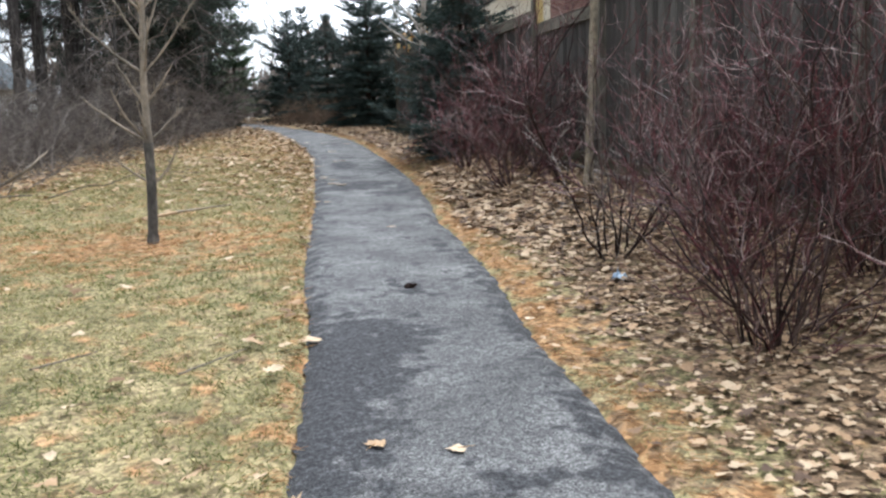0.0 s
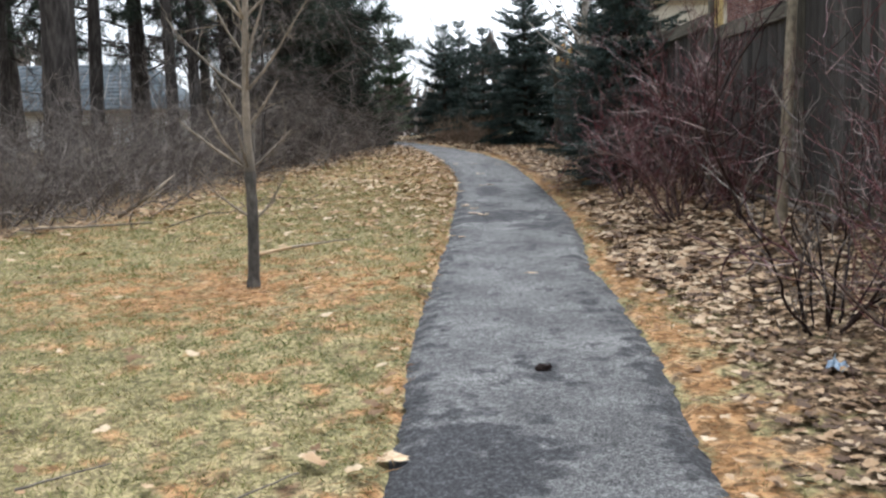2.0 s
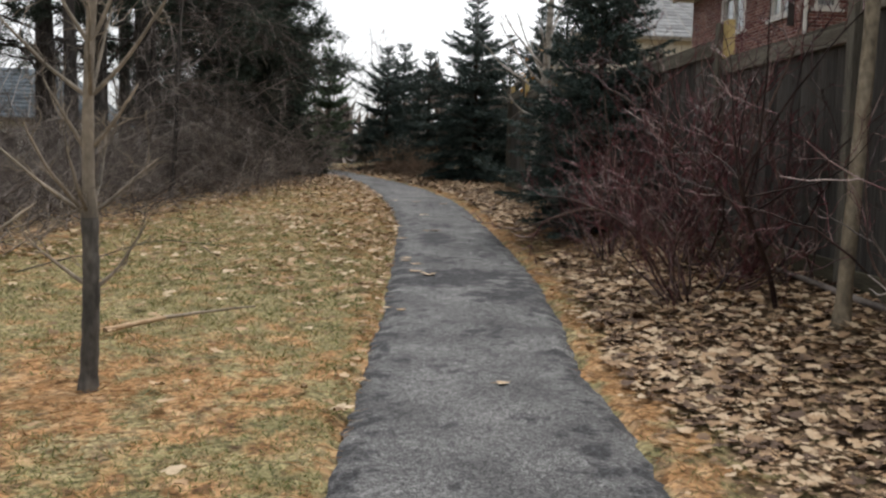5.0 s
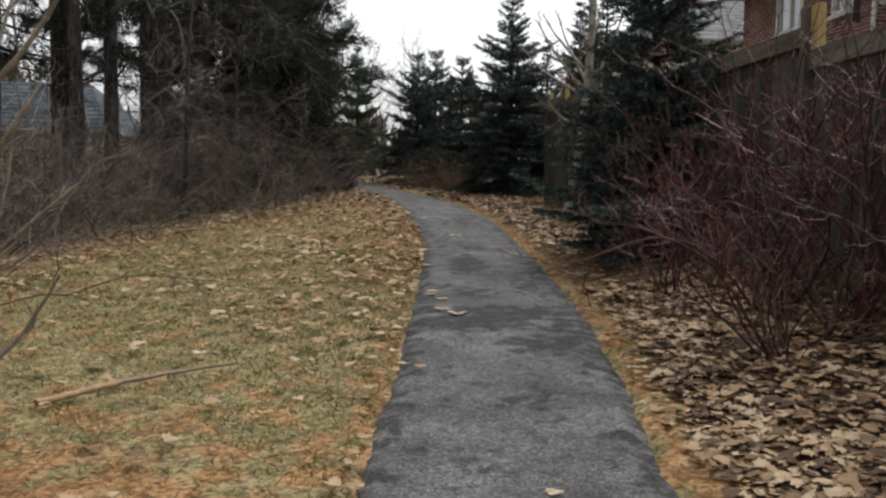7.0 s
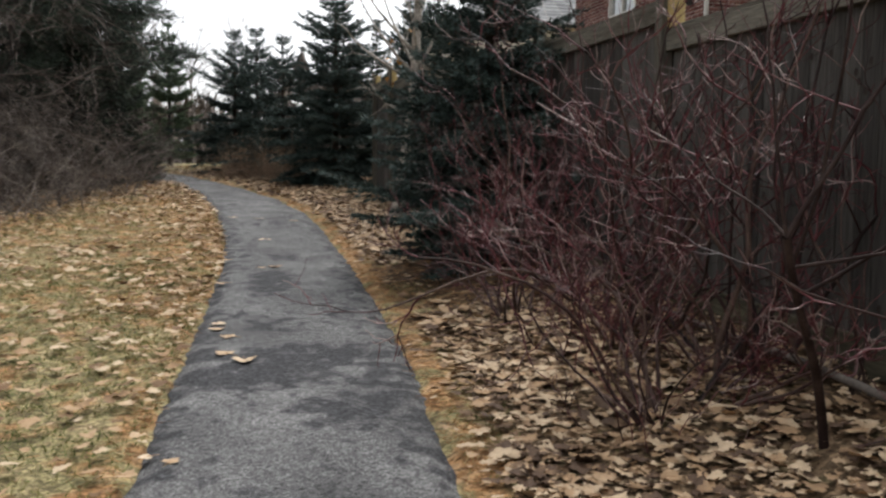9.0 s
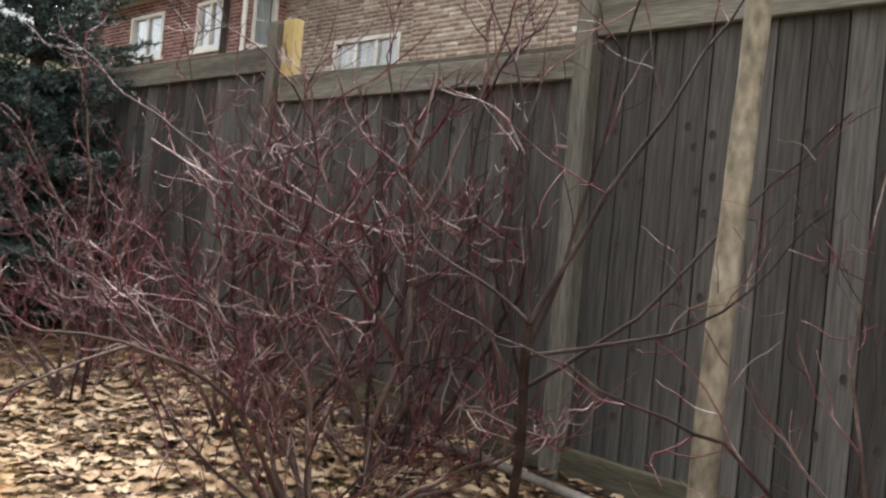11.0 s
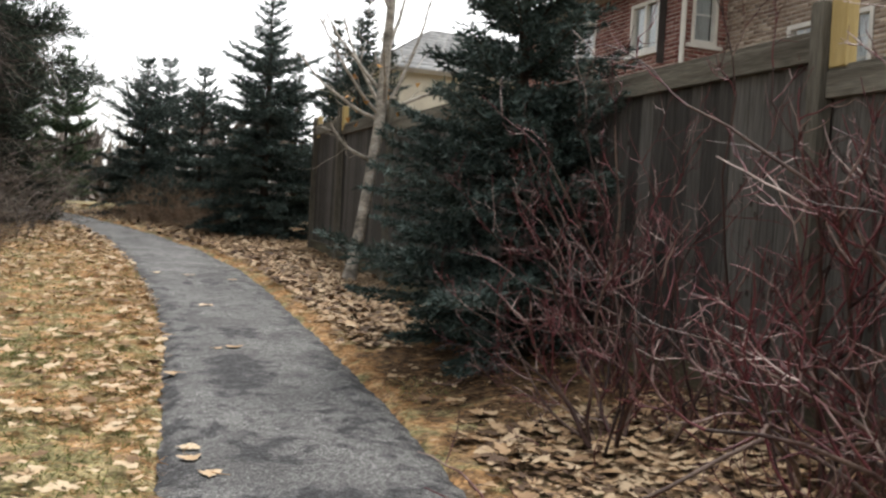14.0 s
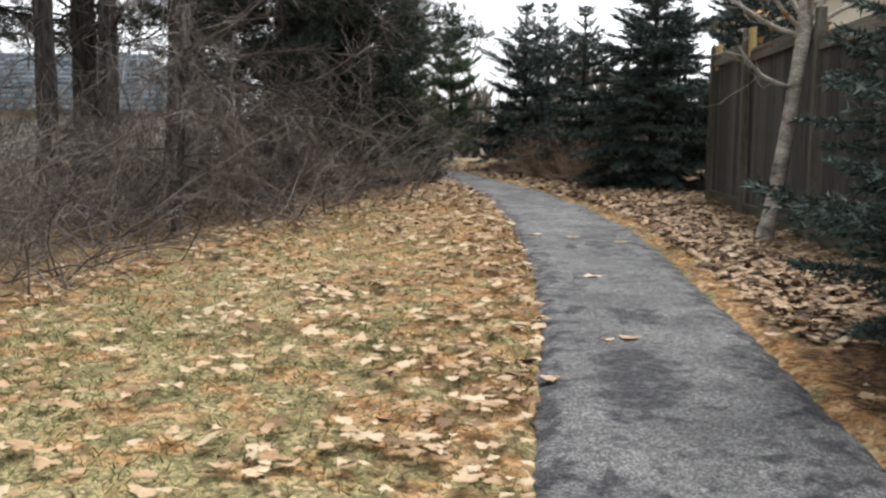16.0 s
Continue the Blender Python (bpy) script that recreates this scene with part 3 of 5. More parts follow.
def single_leaf(x, y, size, turn, seed, label):
    rng = np.random.default_rng(seed)
    k = len(OUTLINE)
    o = OUTLINE * rng.uniform(0.85, 1.1, OUTLINE.shape)
    rim = np.concatenate([o, (0.05 * (o ** 2).sum(1) + 0.08 * rng.normal() * np.abs(o[:, 0]) + rng.normal(0, 0.03, k))[:, None]], 1) * size
    mids = rim * (0.5, 0.5, 0.2)
    v = np.concatenate([[(0, 0, 0)], mids, rim])
    v[:, 2] += 0.004 - v[:, 2].min()
    j = np.arange(k)
    j2 = (j + 1) % k
    t = np.stack([0 * j, 1 + j, 1 + j2], -1)
    q = np.stack([1 + j, 1 + k + j, 1 + k + j2, 1 + j2], -1)
    onpath = path_left(y) < x < path_right(y)
    ob = new("maple_leaf")
    ob.matrix_basis = pose(x, y, float(ground_z(x, y)) + (0.014 if onpath else 0.042), 0, 0, turn)
    tagged(ob, label, "leaf", "single leaves along the path")
    part("leaf_blade", np_mesh("leaf_blade", v, t, q), LEAF_ONE, ob)
    tb = Tubes(4)
    tb.add([(0, 0, v[0, 2] + 0.003), (0, -0.5 * size, v[0, 2] + 0.002), (0.12 * size, -1.2 * size, v[0, 2] + 0.001)], [0.002, 0.0016, 0.001])
    part("leaf_stalk", tb.mesh("leaf_stalk"), NEEDLES, ob)


SINGLES = [(0.47, 5.47, 0.085), (1.83, 5.45, 0.045), (1.6, 9.25, 0.055), (1.43, 13.6, 0.08), (1.35, 13.85, 0.075), (1.14, 11.3, 0.055), (1.03, 11.38, 0.05),
           (0.96, 11.11, 0.065), (1.95, 18.5, 0.10), (1.94, 16.5, 0.09), (1.80, 16.45, 0.055), (1.41, 15.64, 0.075), (2.47, 20.45, 0.09), (1.62, 20.95, 0.10),
           (2.9, 15.3, 0.09), (2.79, 16.5, 0.08), (1.40, 13.15, 0.09), (1.52, 12.95, 0.10), (0.62, 3.85, 0.065), (0.95, 3.72, 0.06), (2.0, 20.8, 0.09),
           (3.05, 14.55, 0.085), (0.98, 11.6, 0.06), (0.80, 9.9, 0.055), (0.78, 9.35, 0.06), (0.70, 8.75, 0.06), (1.36, 14.0, 0.08), (1.45, 17.0, 0.08),
           (0.1, 12.2, 0.075), (0.35, 13.4, 0.08), (-0.3, 11.6, 0.07), (0.75, 14.7, 0.085), (0.2, 14.3, 0.08), (1.0, 15.2, 0.09)]


def build_singles():
    for k, (x, y, s) in enumerate(SINGLES):
        single_leaf(x, y, s, 137.5 * k, 100 + k, "single pale tan dry maple leaf on the ground")


# ---- woody plants ----
def twist(rng, p, d, length, radius, tubes, depth, lift=0.05):
    """A crooked twig with side twigs of its own."""
    n = 5 if depth else 4
    tw = wander(rng, p, d, length, n, 0.30, lift)
    tubes.add(tw, np.maximum(radius * np.linspace(1, 0.4, len(tw)), 0.0014))
    if depth:
        for _ in range(depth + (rng.uniform() < 0.5)):
            j = rng.integers(1, n)
            w = tw[j + 1] - tw[j]
            w = w / np.linalg.norm(w) + rng.normal(0, 0.75, 3) + (0, 0, 0.2)
            twist(rng, tw[j], w, length * rng.uniform(0.4, 0.75), radius * 0.7, tubes, depth - 1, lift)


def cane(rng, tubes, twigs, start, way, length, radius, n_twigs, lift, twig_len=0.45, wiggle=0.11, depth=1):
    pts = wander(rng, start, way, length, 10, wiggle, lift)
    tubes.add(pts, radius * np.linspace(1, 0.32, len(pts)))
    for _ in range(n_twigs):
        u = rng.uniform(0.2, 1.0)
        i = min(int(u * (len(pts) - 1)), len(pts) - 2)
        p = pts[i] + (pts[i + 1] - pts[i]) * rng.uniform()
        d = pts[i + 1] - pts[i]
        d = d / np.linalg.norm(d) * 0.8 + rng.normal(0, 0.75, 3) + (0, 0, 0.12)
        twist(rng, p, d, twig_len * rng.uniform(0.4, 1.3), radius * 0.45, twigs, depth)


def sprig(rng, tubes, p, d, length, radius, depth, lift=0.09):
    """A smooth twig that forks in opposite pairs, as dogwood does, and turns up towards the light."""
    n = 6
    pts = wander(rng, p, d, length, n, 0.2, lift)
    tubes.add(pts, np.maximum(radius * np.linspace(1, 0.45, n + 1), 0.0014))
    if not depth:
        return
    for j in (2, 4):
        w = pts[j + 1] - pts[j]
        w /= np.linalg.norm(w)
        side = np.cross(w, rng.normal(0, 1, 3))
        side /= np.linalg.norm(side) + 1e-9
        for sg in (-1, 1):
            if rng.uniform() < 0.6:
                sprig(rng, tubes, pts[j], w * 0.75 + side * sg * rng.uniform(0.6, 1.0), length * rng.uniform(0.35, 0.7), radius * 0.72, depth - 1, lift)


def build_red_shrub(x, y, seed, height, canes, spread_, label, mat=None, twig_mat=None, laterals=6, radius=0.0115, depth=2, sprawl=0.25, foot=0.2):
    """Canes that rise from one stool; a share of them sprawl low before they turn up."""
    rng = np.random.default_rng(seed)
    ob = thing("red_twig_shrub", x, y, label, "shrub", "red-twig shrubs along the fence", sink=0.03)
    fine = Tubes(3)
    for _ in range(canes):
        stem = Tubes(5)
        ang = rng.uniform(0, 2 * np.pi)
        low = rng.uniform() < sprawl
        out = rng.uniform(1.2, 2.2) if low else min(abs(rng.normal(0, spread_)), 1.4 * spread_)
        st = (foot * math.cos(ang) * rng.uniform(), foot * math.sin(ang) * rng.uniform(), 0)
        tall = height * rng.uniform(0.45, 0.75) if low else height * rng.uniform(0.6, 1.1)
        pts = wander(rng, st, (max(out * math.cos(ang), -0.75), min(out * math.sin(ang), 1.6), 1), tall, 12, 0.16, 0.045 if low else 0.01)
        r = radius * rng.uniform(0.55, 1.25)
        stem.add(pts, r * np.linspace(1, 0.34, len(pts)))
        part("stem", stem.mesh("stem"), mat or DARK_RED, ob)
        for _ in range(laterals):
            i = rng.integers(3, 12)
            w = pts[i + 1] - pts[i] if i < 12 else pts[12] - pts[11]
            w = w / np.linalg.norm(w)
            side = np.cross(w, rng.normal(0, 1, 3))
            side /= np.linalg.norm(side) + 1e-9
            sprig(rng, fine, pts[i], w * 0.7 + side * rng.uniform(0.5, 1.1), height * rng.uniform(0.13, 0.32), r * 0.42, depth)
        sprig(rng, fine, pts[-1], pts[-1] - pts[-2], height * rng.uniform(0.15, 0.25), r * 0.36, depth)
    for _ in range(canes):
        ang, far = rng.uniform(0, 2 * np.pi), rng.uniform(0.05, 0.45)
        sprig(rng, fine, (far * math.cos(ang), far * math.sin(ang), 0.0), (0.7 * math.cos(ang), 0.7 * math.sin(ang), 0.8), rng.uniform(0.2, 0.55), 0.0035, 1)
    tagged(part("brushwood", fine.mesh("brushwood"), twig_mat or RED, ob, "thin dark red twigs"), kind="stuff")
    return ob


def build_shrubs():
    lab = "bare red-stemmed dogwood shrub with dense arching canes"
    # the tall thicket beside the start
    for x, y, seed, h, n, sp in ((3.0, 4.65, 31, 1.95, 34, 0.38), (3.45, 5.8, 32, 1.9, 30, 0.4), (3.95, 5.0, 44, 2.3, 30, 0.36), (3.9, 6.6, 33, 1.75, 26, 0.38),
                                 (3.4, 2.6, 42, 2.0, 18, 0.4), (3.9, 0.6, 43, 2.0, 16, 0.4)):
        build_red_shrub(x, y, seed, h, n, sp, lab, laterals=7, depth=1, radius=0.0085, sprawl=0.12)
    build_red_shrub(3.08, 7.1, 34, 1.5, 12, 0.6, "crooked dark-stemmed bare shrub with grey twigs at the bed's edge", STEM_DARK, BRUSH, 8, 0.011, 1, 0.35)
    # the open, sprawling group before the tall boards
    wide = "sprawling bare dogwood shrub with red upper twigs and grey-brown stems"
    build_red_shrub(3.42, 11.0, 35, 1.6, 16, 0.75, wide, laterals=5, radius=0.012, sprawl=0.45)
    build_red_shrub(3.93, 11.25, 36, 2.3, 14, 0.42, wide, laterals=5, radius=0.016, sprawl=0.2)
    build_red_shrub(3.78, 12.25, 37, 2.3, 14, 0.5, wide, laterals=5, radius=0.015, sprawl=0.3)
    build_red_shrub(3.5, 13.35, 38, 1.7, 13, 0.7, wide, laterals=5, radius=0.014, sprawl=0.5)
    build_red_shrub(4.1, 13.3, 40, 2.25, 10, 0.45, wide, laterals=4, radius=0.013, sprawl=0.2)
    build_red_shrub(4.1, 14.3, 39, 1.8, 9, 0.45, wide, laterals=5, radius=0.010, sprawl=0.2)
    thin = "sparse dark-stemmed shrub before the fence"
    build_red_shrub(4.15, 9.0, 41, 1.7, 9, 0.6, thin, laterals=4, radius=0.009, depth=1, sprawl=0.4)
    build_red_shrub(4.2, 10.75, 45, 1.9, 6, 0.4, thin, laterals=4, radius=0.009, depth=1, sprawl=0.2)


def build_dark_sapling():
    """A crooked dark stem that forks at waist height into upswept branches."""
    rng = np.random.default_rng(57)
    x, y = 3.79, 10.32
    ob = thing("bare_sapling", x, y, "crooked dark bare sapling forking into long upswept branches", "sapling", sink=0.02)
    tb = Tubes(8)
    fine = Tubes(3)
    fork = np.array((-0.51, -0.41, 0.92))
    t = np.linspace(0, 1, 9)[:, None]
    pts = fork * t + np.stack([0.05 * np.sin(t[:, 0] * 5), 0.03 * np.sin(t[:, 0] * 7), 0 * t[:, 0]], -1) * (1 - t)
    tb.add(pts, np.linspace(0.021, 0.015, 9))
    part("stem", tb.mesh("stem"), STEM_DARK, ob)
    for k, (way, ln, r) in enumerate((((0.50, -0.42, 1.0), 1.7, 0.013), ((0.18, -0.22, 1.0), 1.5, 0.011), ((-0.2, 0.3, 1.0), 1.2, 0.010), ((-0.15, 0.5, 0.4), 0.9, 0.009), ((0.5, -0.6, 0.15), 1.0, 0.010),
                       ((0.6, -0.5, 0.55), 1.6, 0.011), ((-0.3, -0.2, 0.9), 1.1, 0.009))):
        a = Tubes(6)
        whip = wander(rng, pts[-1 - k % 3], way, ln * 1.15, 12, 0.12, 0.04)
        a.add(whip, r * 0.8 * np.linspace(1, 0.25, 13))
        for i in (3, 5, 7, 8, 10):
            d = whip[i + 1] - whip[i]
            sprig(rng, fine, whip[i], d / np.linalg.norm(d) + rng.normal(0, 0.6, 3), ln * rng.uniform(0.18, 0.4), r * 0.3, 1, 0.05)
        part("branch", a.mesh("branch"), STEM_DARK, ob)
    tagged(part("brushwood", fine.mesh("brushwood"), RED, ob), kind="stuff")


def limb(rng, ob, fine, start, way, length, r0, r1, twigs, lift, mat, twig_len):
    """A branch of its own, with its twigs added to the tree's twig mesh."""
    tb = Tubes(6)
    p = wander(rng, start, way, length, 9, 0.07, lift)
    tb.add(p, np.linspace(r0, r1, len(p)))
    for _ in range(twigs):
        i = rng.integers(2, 9)
        d = p[i] - p[i - 1]
        twist(rng, p[i], d / np.linalg.norm(d) + rng.normal(0, 0.55, 3), twig_len * rng.uniform(0.4, 1.2), r1 * 0.8, fine, 1, 0.05)
    part("branch", tb.mesh("branch"), mat, ob)


def build_sapling():
    """The young tree in the lawn."""
    rng = np.random.default_rng(51)
    ob = thing("young_tree", -0.74, 9.3, "young bare tree with upswept grey branches in the lawn", "tree", sink=0.02)
    for name, lo, hi, mat in (("trunk", 0.0, 1.0, DARK_BARK), ("leader", 0.98, 4.4, SAPLING_BARK)):
        tr = Tubes(10)
        hs = np.linspace(lo, hi, 20)
        pts = np.stack([0.05 * hs / 3 + 0.012 * np.sin(3 * hs), 0.01 * np.cos(2 * hs), hs], -1)
        tr.add(pts, np.interp(hs, [0, 0.1, 0.9, 0.97, 1.03, 1.55, 1.62, 1.7, 4.4], [0.060, 0.050, 0.044, 0.055, 0.036, 0.031, 0.040, 0.028, 0.007]) * (1 + 0.05 * np.sin(hs * 37)))
        part(name, tr.mesh(name), mat, ob)
    fine = Tubes(4)
    # whorls of branches: height, angle, rise, length
    for h, ang, rise, ln in ((0.98, 172, 0.62, 0.78), (1.0, 20, 0.55, 0.5), (0.99, 262, 0.6, 0.45), (1.0, 90, 0.6, 0.6), (0.55, 15, 0.75, 0.5), (0.60, 175, 0.6, 0.45), (1.0, 215, 0.5, 0.6),
                             (1.62, 176, 0.85, 0.95), (1.64, 8, 1.1, 1.0), (1.63, 280, 0.9, 0.6), (1.60, 95, 0.9, 0.7), (1.3, 190, 1.4, 0.5), (1.35, 350, 1.4, 0.45), (2.2, 170, 1.1, 0.9), (2.22, 15, 1.3, 0.8),
                             (2.2, 250, 1.2, 0.7), (1.9, 150, 1.5, 0.6), (1.95, 30, 1.6, 0.6), (2.5, 200, 1.4, 0.7), (2.8, 185, 1.4, 0.8), (2.85, 340, 1.5, 0.7), (2.8, 90, 1.4, 0.7), (3.3, 200, 1.6, 0.6), (3.4, 40, 1.6, 0.6)):
        a = radians(ang)
        limb(rng, ob, fine, (0.05 * h / 3, 0, h), (math.cos(a), math.sin(a), rise), ln, 0.0135, 0.005, 5, 0.05, SAPLING_BARK, 0.3)
    tagged(part("brushwood", fine.mesh("brushwood"), SAPLING_BARK, ob), kind="stuff")


def build_fence_tree():
    rng = np.random.default_rng(52)
    ob = thing("slender_tree", 3.86, 9.57, "slender bare tree with smooth pale trunk beside the fence", "tree", sink=0.02)
    tr = Tubes(12)
    hs = np.linspace(0, 6.5, 40)
    pts = np.stack([0.035 * hs + 0.01 * np.sin(1.7 * hs), 0.012 * np.sin(2.1 * hs), hs], -1)
    tr.add(pts, np.interp(hs, [0, 0.15, 2.5, 6.5], [0.066, 0.050, 0.042, 0.014]) * (1 + 0.04 * np.sin(13 * hs)))
    part("trunk", tr.mesh("trunk"), PALE_BARK, ob)
    fine = Tubes(4)
    for h, ang in ((2.5, 200), (2.7, 20), (2.9, 110), (3.2, 290), (3.6, 180), (4.1, 60), (4.6, 250)):
        a = radians(ang)
        limb(rng, ob, fine, (0.035 * h + 0.01 * math.sin(1.7 * h), 0, h), (math.cos(a), math.sin(a), 1.0), 1.3, 0.016, 0.006, 7, 0.04, PALE_BARK, 0.5)
    tagged(part("brushwood", fine.mesh("brushwood"), PALE_BARK, ob), kind="stuff")


def build_verge_maple():
    rng = np.random.default_rng(53)
    ob = thing("young_maple", 4.02, 20.75, "young bare maple with pale blotched trunk and a few orange leaves", "tree", sink=0.02)
    tr = Tubes(12)
    hs = np.linspace(0, 6.2, 28)
    pts = np.stack([0.13 * np.minimum(hs, 2.2) + 0.02 * np.sin(2 * hs) + 0.02 * hs, 0.01 * np.sin(2.1 * hs), hs], -1)
    tr.add(pts, np.interp(hs, [0, 0.2, 1.9, 2.2, 6.2], [0.11, 0.082, 0.072, 0.078, 0.018]))
    part("trunk", tr.mesh("trunk"), MAPLE_BARK, ob)
    fine = Tubes(4)
    for h, ang, rise, ln in ((2.15, 170, 0.15, 1.3), (2.2, 200, 0.7, 1.5), (2.2, 350, 0.8, 1.5), (2.3, 120, 1.0, 1.6), (2.25, 20, 1.4, 2.2), (2.5, 185, 0.9, 1.3), (2.3, 260, 0.9, 1.2), (3.0, 60, 1.6, 1.6), (3.6, 190, 1.6, 1.4), (1.6, 180, 0.5, 0.9)):
        a = radians(ang)
        limb(rng, ob, fine, (0.13 * min(h, 2.2) + 0.02 * h, 0, h), (math.cos(a), math.sin(a), rise), ln, 0.030, 0.008, 7, 0.05, MAPLE_BARK, 0.5)
    tagged(part("brushwood", fine.mesh("brushwood"), MAPLE_BARK, ob), kind="stuff")
    n = 22
    v, f = blades(np.stack([rng.normal(0.35, 0.3, n), rng.normal(0, 0.25, n), rng.normal(2.35, 0.22, n)], -1), rng.normal(0, 1, (n, 3)), np.full(n, 0.085), np.full(n, 0.085), rng)
    tagged(part("clinging_leaves", np_mesh("clinging_leaves", v, f), ORANGE, ob, "few withered orange leaves"), kind="stuff")


# ---- conifers ----
def spruce_meshes(name, seed, height, radius, tiers, needle, density=1.0, bare=0.0, droop=-0.05, power=0.85):
    """Trunk, boughs and needle sprays of a spruce, about its foot."""
    rng = np.random.default_rng(seed)
    wood, P, W = Tubes(5), [], []
    hs = np.linspace(0, height, 14)
    trunk = Tubes(8)
    trunk.add(np.stack([0.01 * np.sin(hs), 0.01 * np.cos(hs), hs], -1), np.linspace(0.03 + height * 0.012, 0.006, len(hs)))
    for t in range(tiers):
        u = (t + rng.uniform(0, 0.8)) / tiers
        h = height * (0.03 + bare + (0.97 - bare) * u)
        reach = radius * (1 - u) ** power * rng.uniform(0.6, 1.2) * (0.62 + 0.38 * float(smooth(0.0, 0.14, u))) + 0.10
        n = int(4 + 6 * (1 - u))
        for k in range(n):
            a = 2 * np.pi * (k + rng.uniform(-0.3, 0.3)) / n + t * 0.7
            L = reach * rng.uniform(0.6, 1.15)
            rise = -0.18 + 0.9 * u
            p = wander(rng, (0, 0, h), (math.cos(a), math.sin(a), rise), L, 7, 0.05, 0.035 + droop * (1 - u))
            wood.add(p, np.linspace(0.006 + 0.010 * (1 - u), 0.003, len(p)))
            d0 = p[-1] - p[0]
            side = np.array((-d0[1], d0[0], 0))
            side /= np.linalg.norm(side) + 1e-9
            m = max(3, int(L * 15))
            for s in np.linspace(0.18, 1.0, m):
                i = min(int(s * 7), 6)
                q = p[i] + (p[i + 1] - p[i]) * (s * 7 - i)
                fw = (p[min(i + 1, 7)] - p[i])
                fw /= np.linalg.norm(fw)
                for sg in (-1, 1):
                    tl = (0.09 + 0.34 * L * (1 - s) ** 0.8) * rng.uniform(0.6, 1.15)
                    dd = fw * 0.85 + side * sg * rng.uniform(0.6, 1.0) + np.array((0, 0, rng.uniform(-0.28, 0.12)))
                    dd /= np.linalg.norm(dd)
                    cnt = max(3, int(tl * 46 * density))
                    ss = rng.uniform(0, 1, cnt)
                    base = q + np.outer(ss * tl, dd)
                    base[:, 2] -= 0.10 * (ss * tl) ** 1.5
                    P.append(base)
                    W.append(dd * 1.0 + rng.normal(0, 0.62, (cnt, 3)) + (0, 0, 0.12))
    top = np.stack([rng.normal(0, 0.02, 60), rng.normal(0, 0.02, 60), height - rng.uniform(0, 0.5, 60)], -1)
    P.append(top)
    W.append(np.stack([rng.normal(0, 1, 60), rng.normal(0, 1, 60), rng.uniform(0.4, 1.5, 60)], -1))
    P, W = np.concatenate(P), np.concatenate(W)
    k = len(P)
    v, f = blades(P, W, needle * rng.uniform(0.7, 1.4, k), needle * rng.uniform(0.20, 0.36, k), rng)
    return trunk.mesh(name + "_trunk"), wood.mesh(name + "_boughs"), np_mesh(name + "_needles", v, f)


def plant(name, meshes, mats, x, y, label, category, group="", turn=0.0, scale=1.0, names=("trunk", "branchwork", "foliage")):
    ob = thing(name, x, y, label, category, group, turn=turn, sink=0.04)
    ob.scale = (scale,) * 3
    for n, me, m in zip(names, meshes, mats):
        piece = part(n, me, m, ob)
        if n != "trunk":
            tagged(piece, kind="stuff")
    return ob


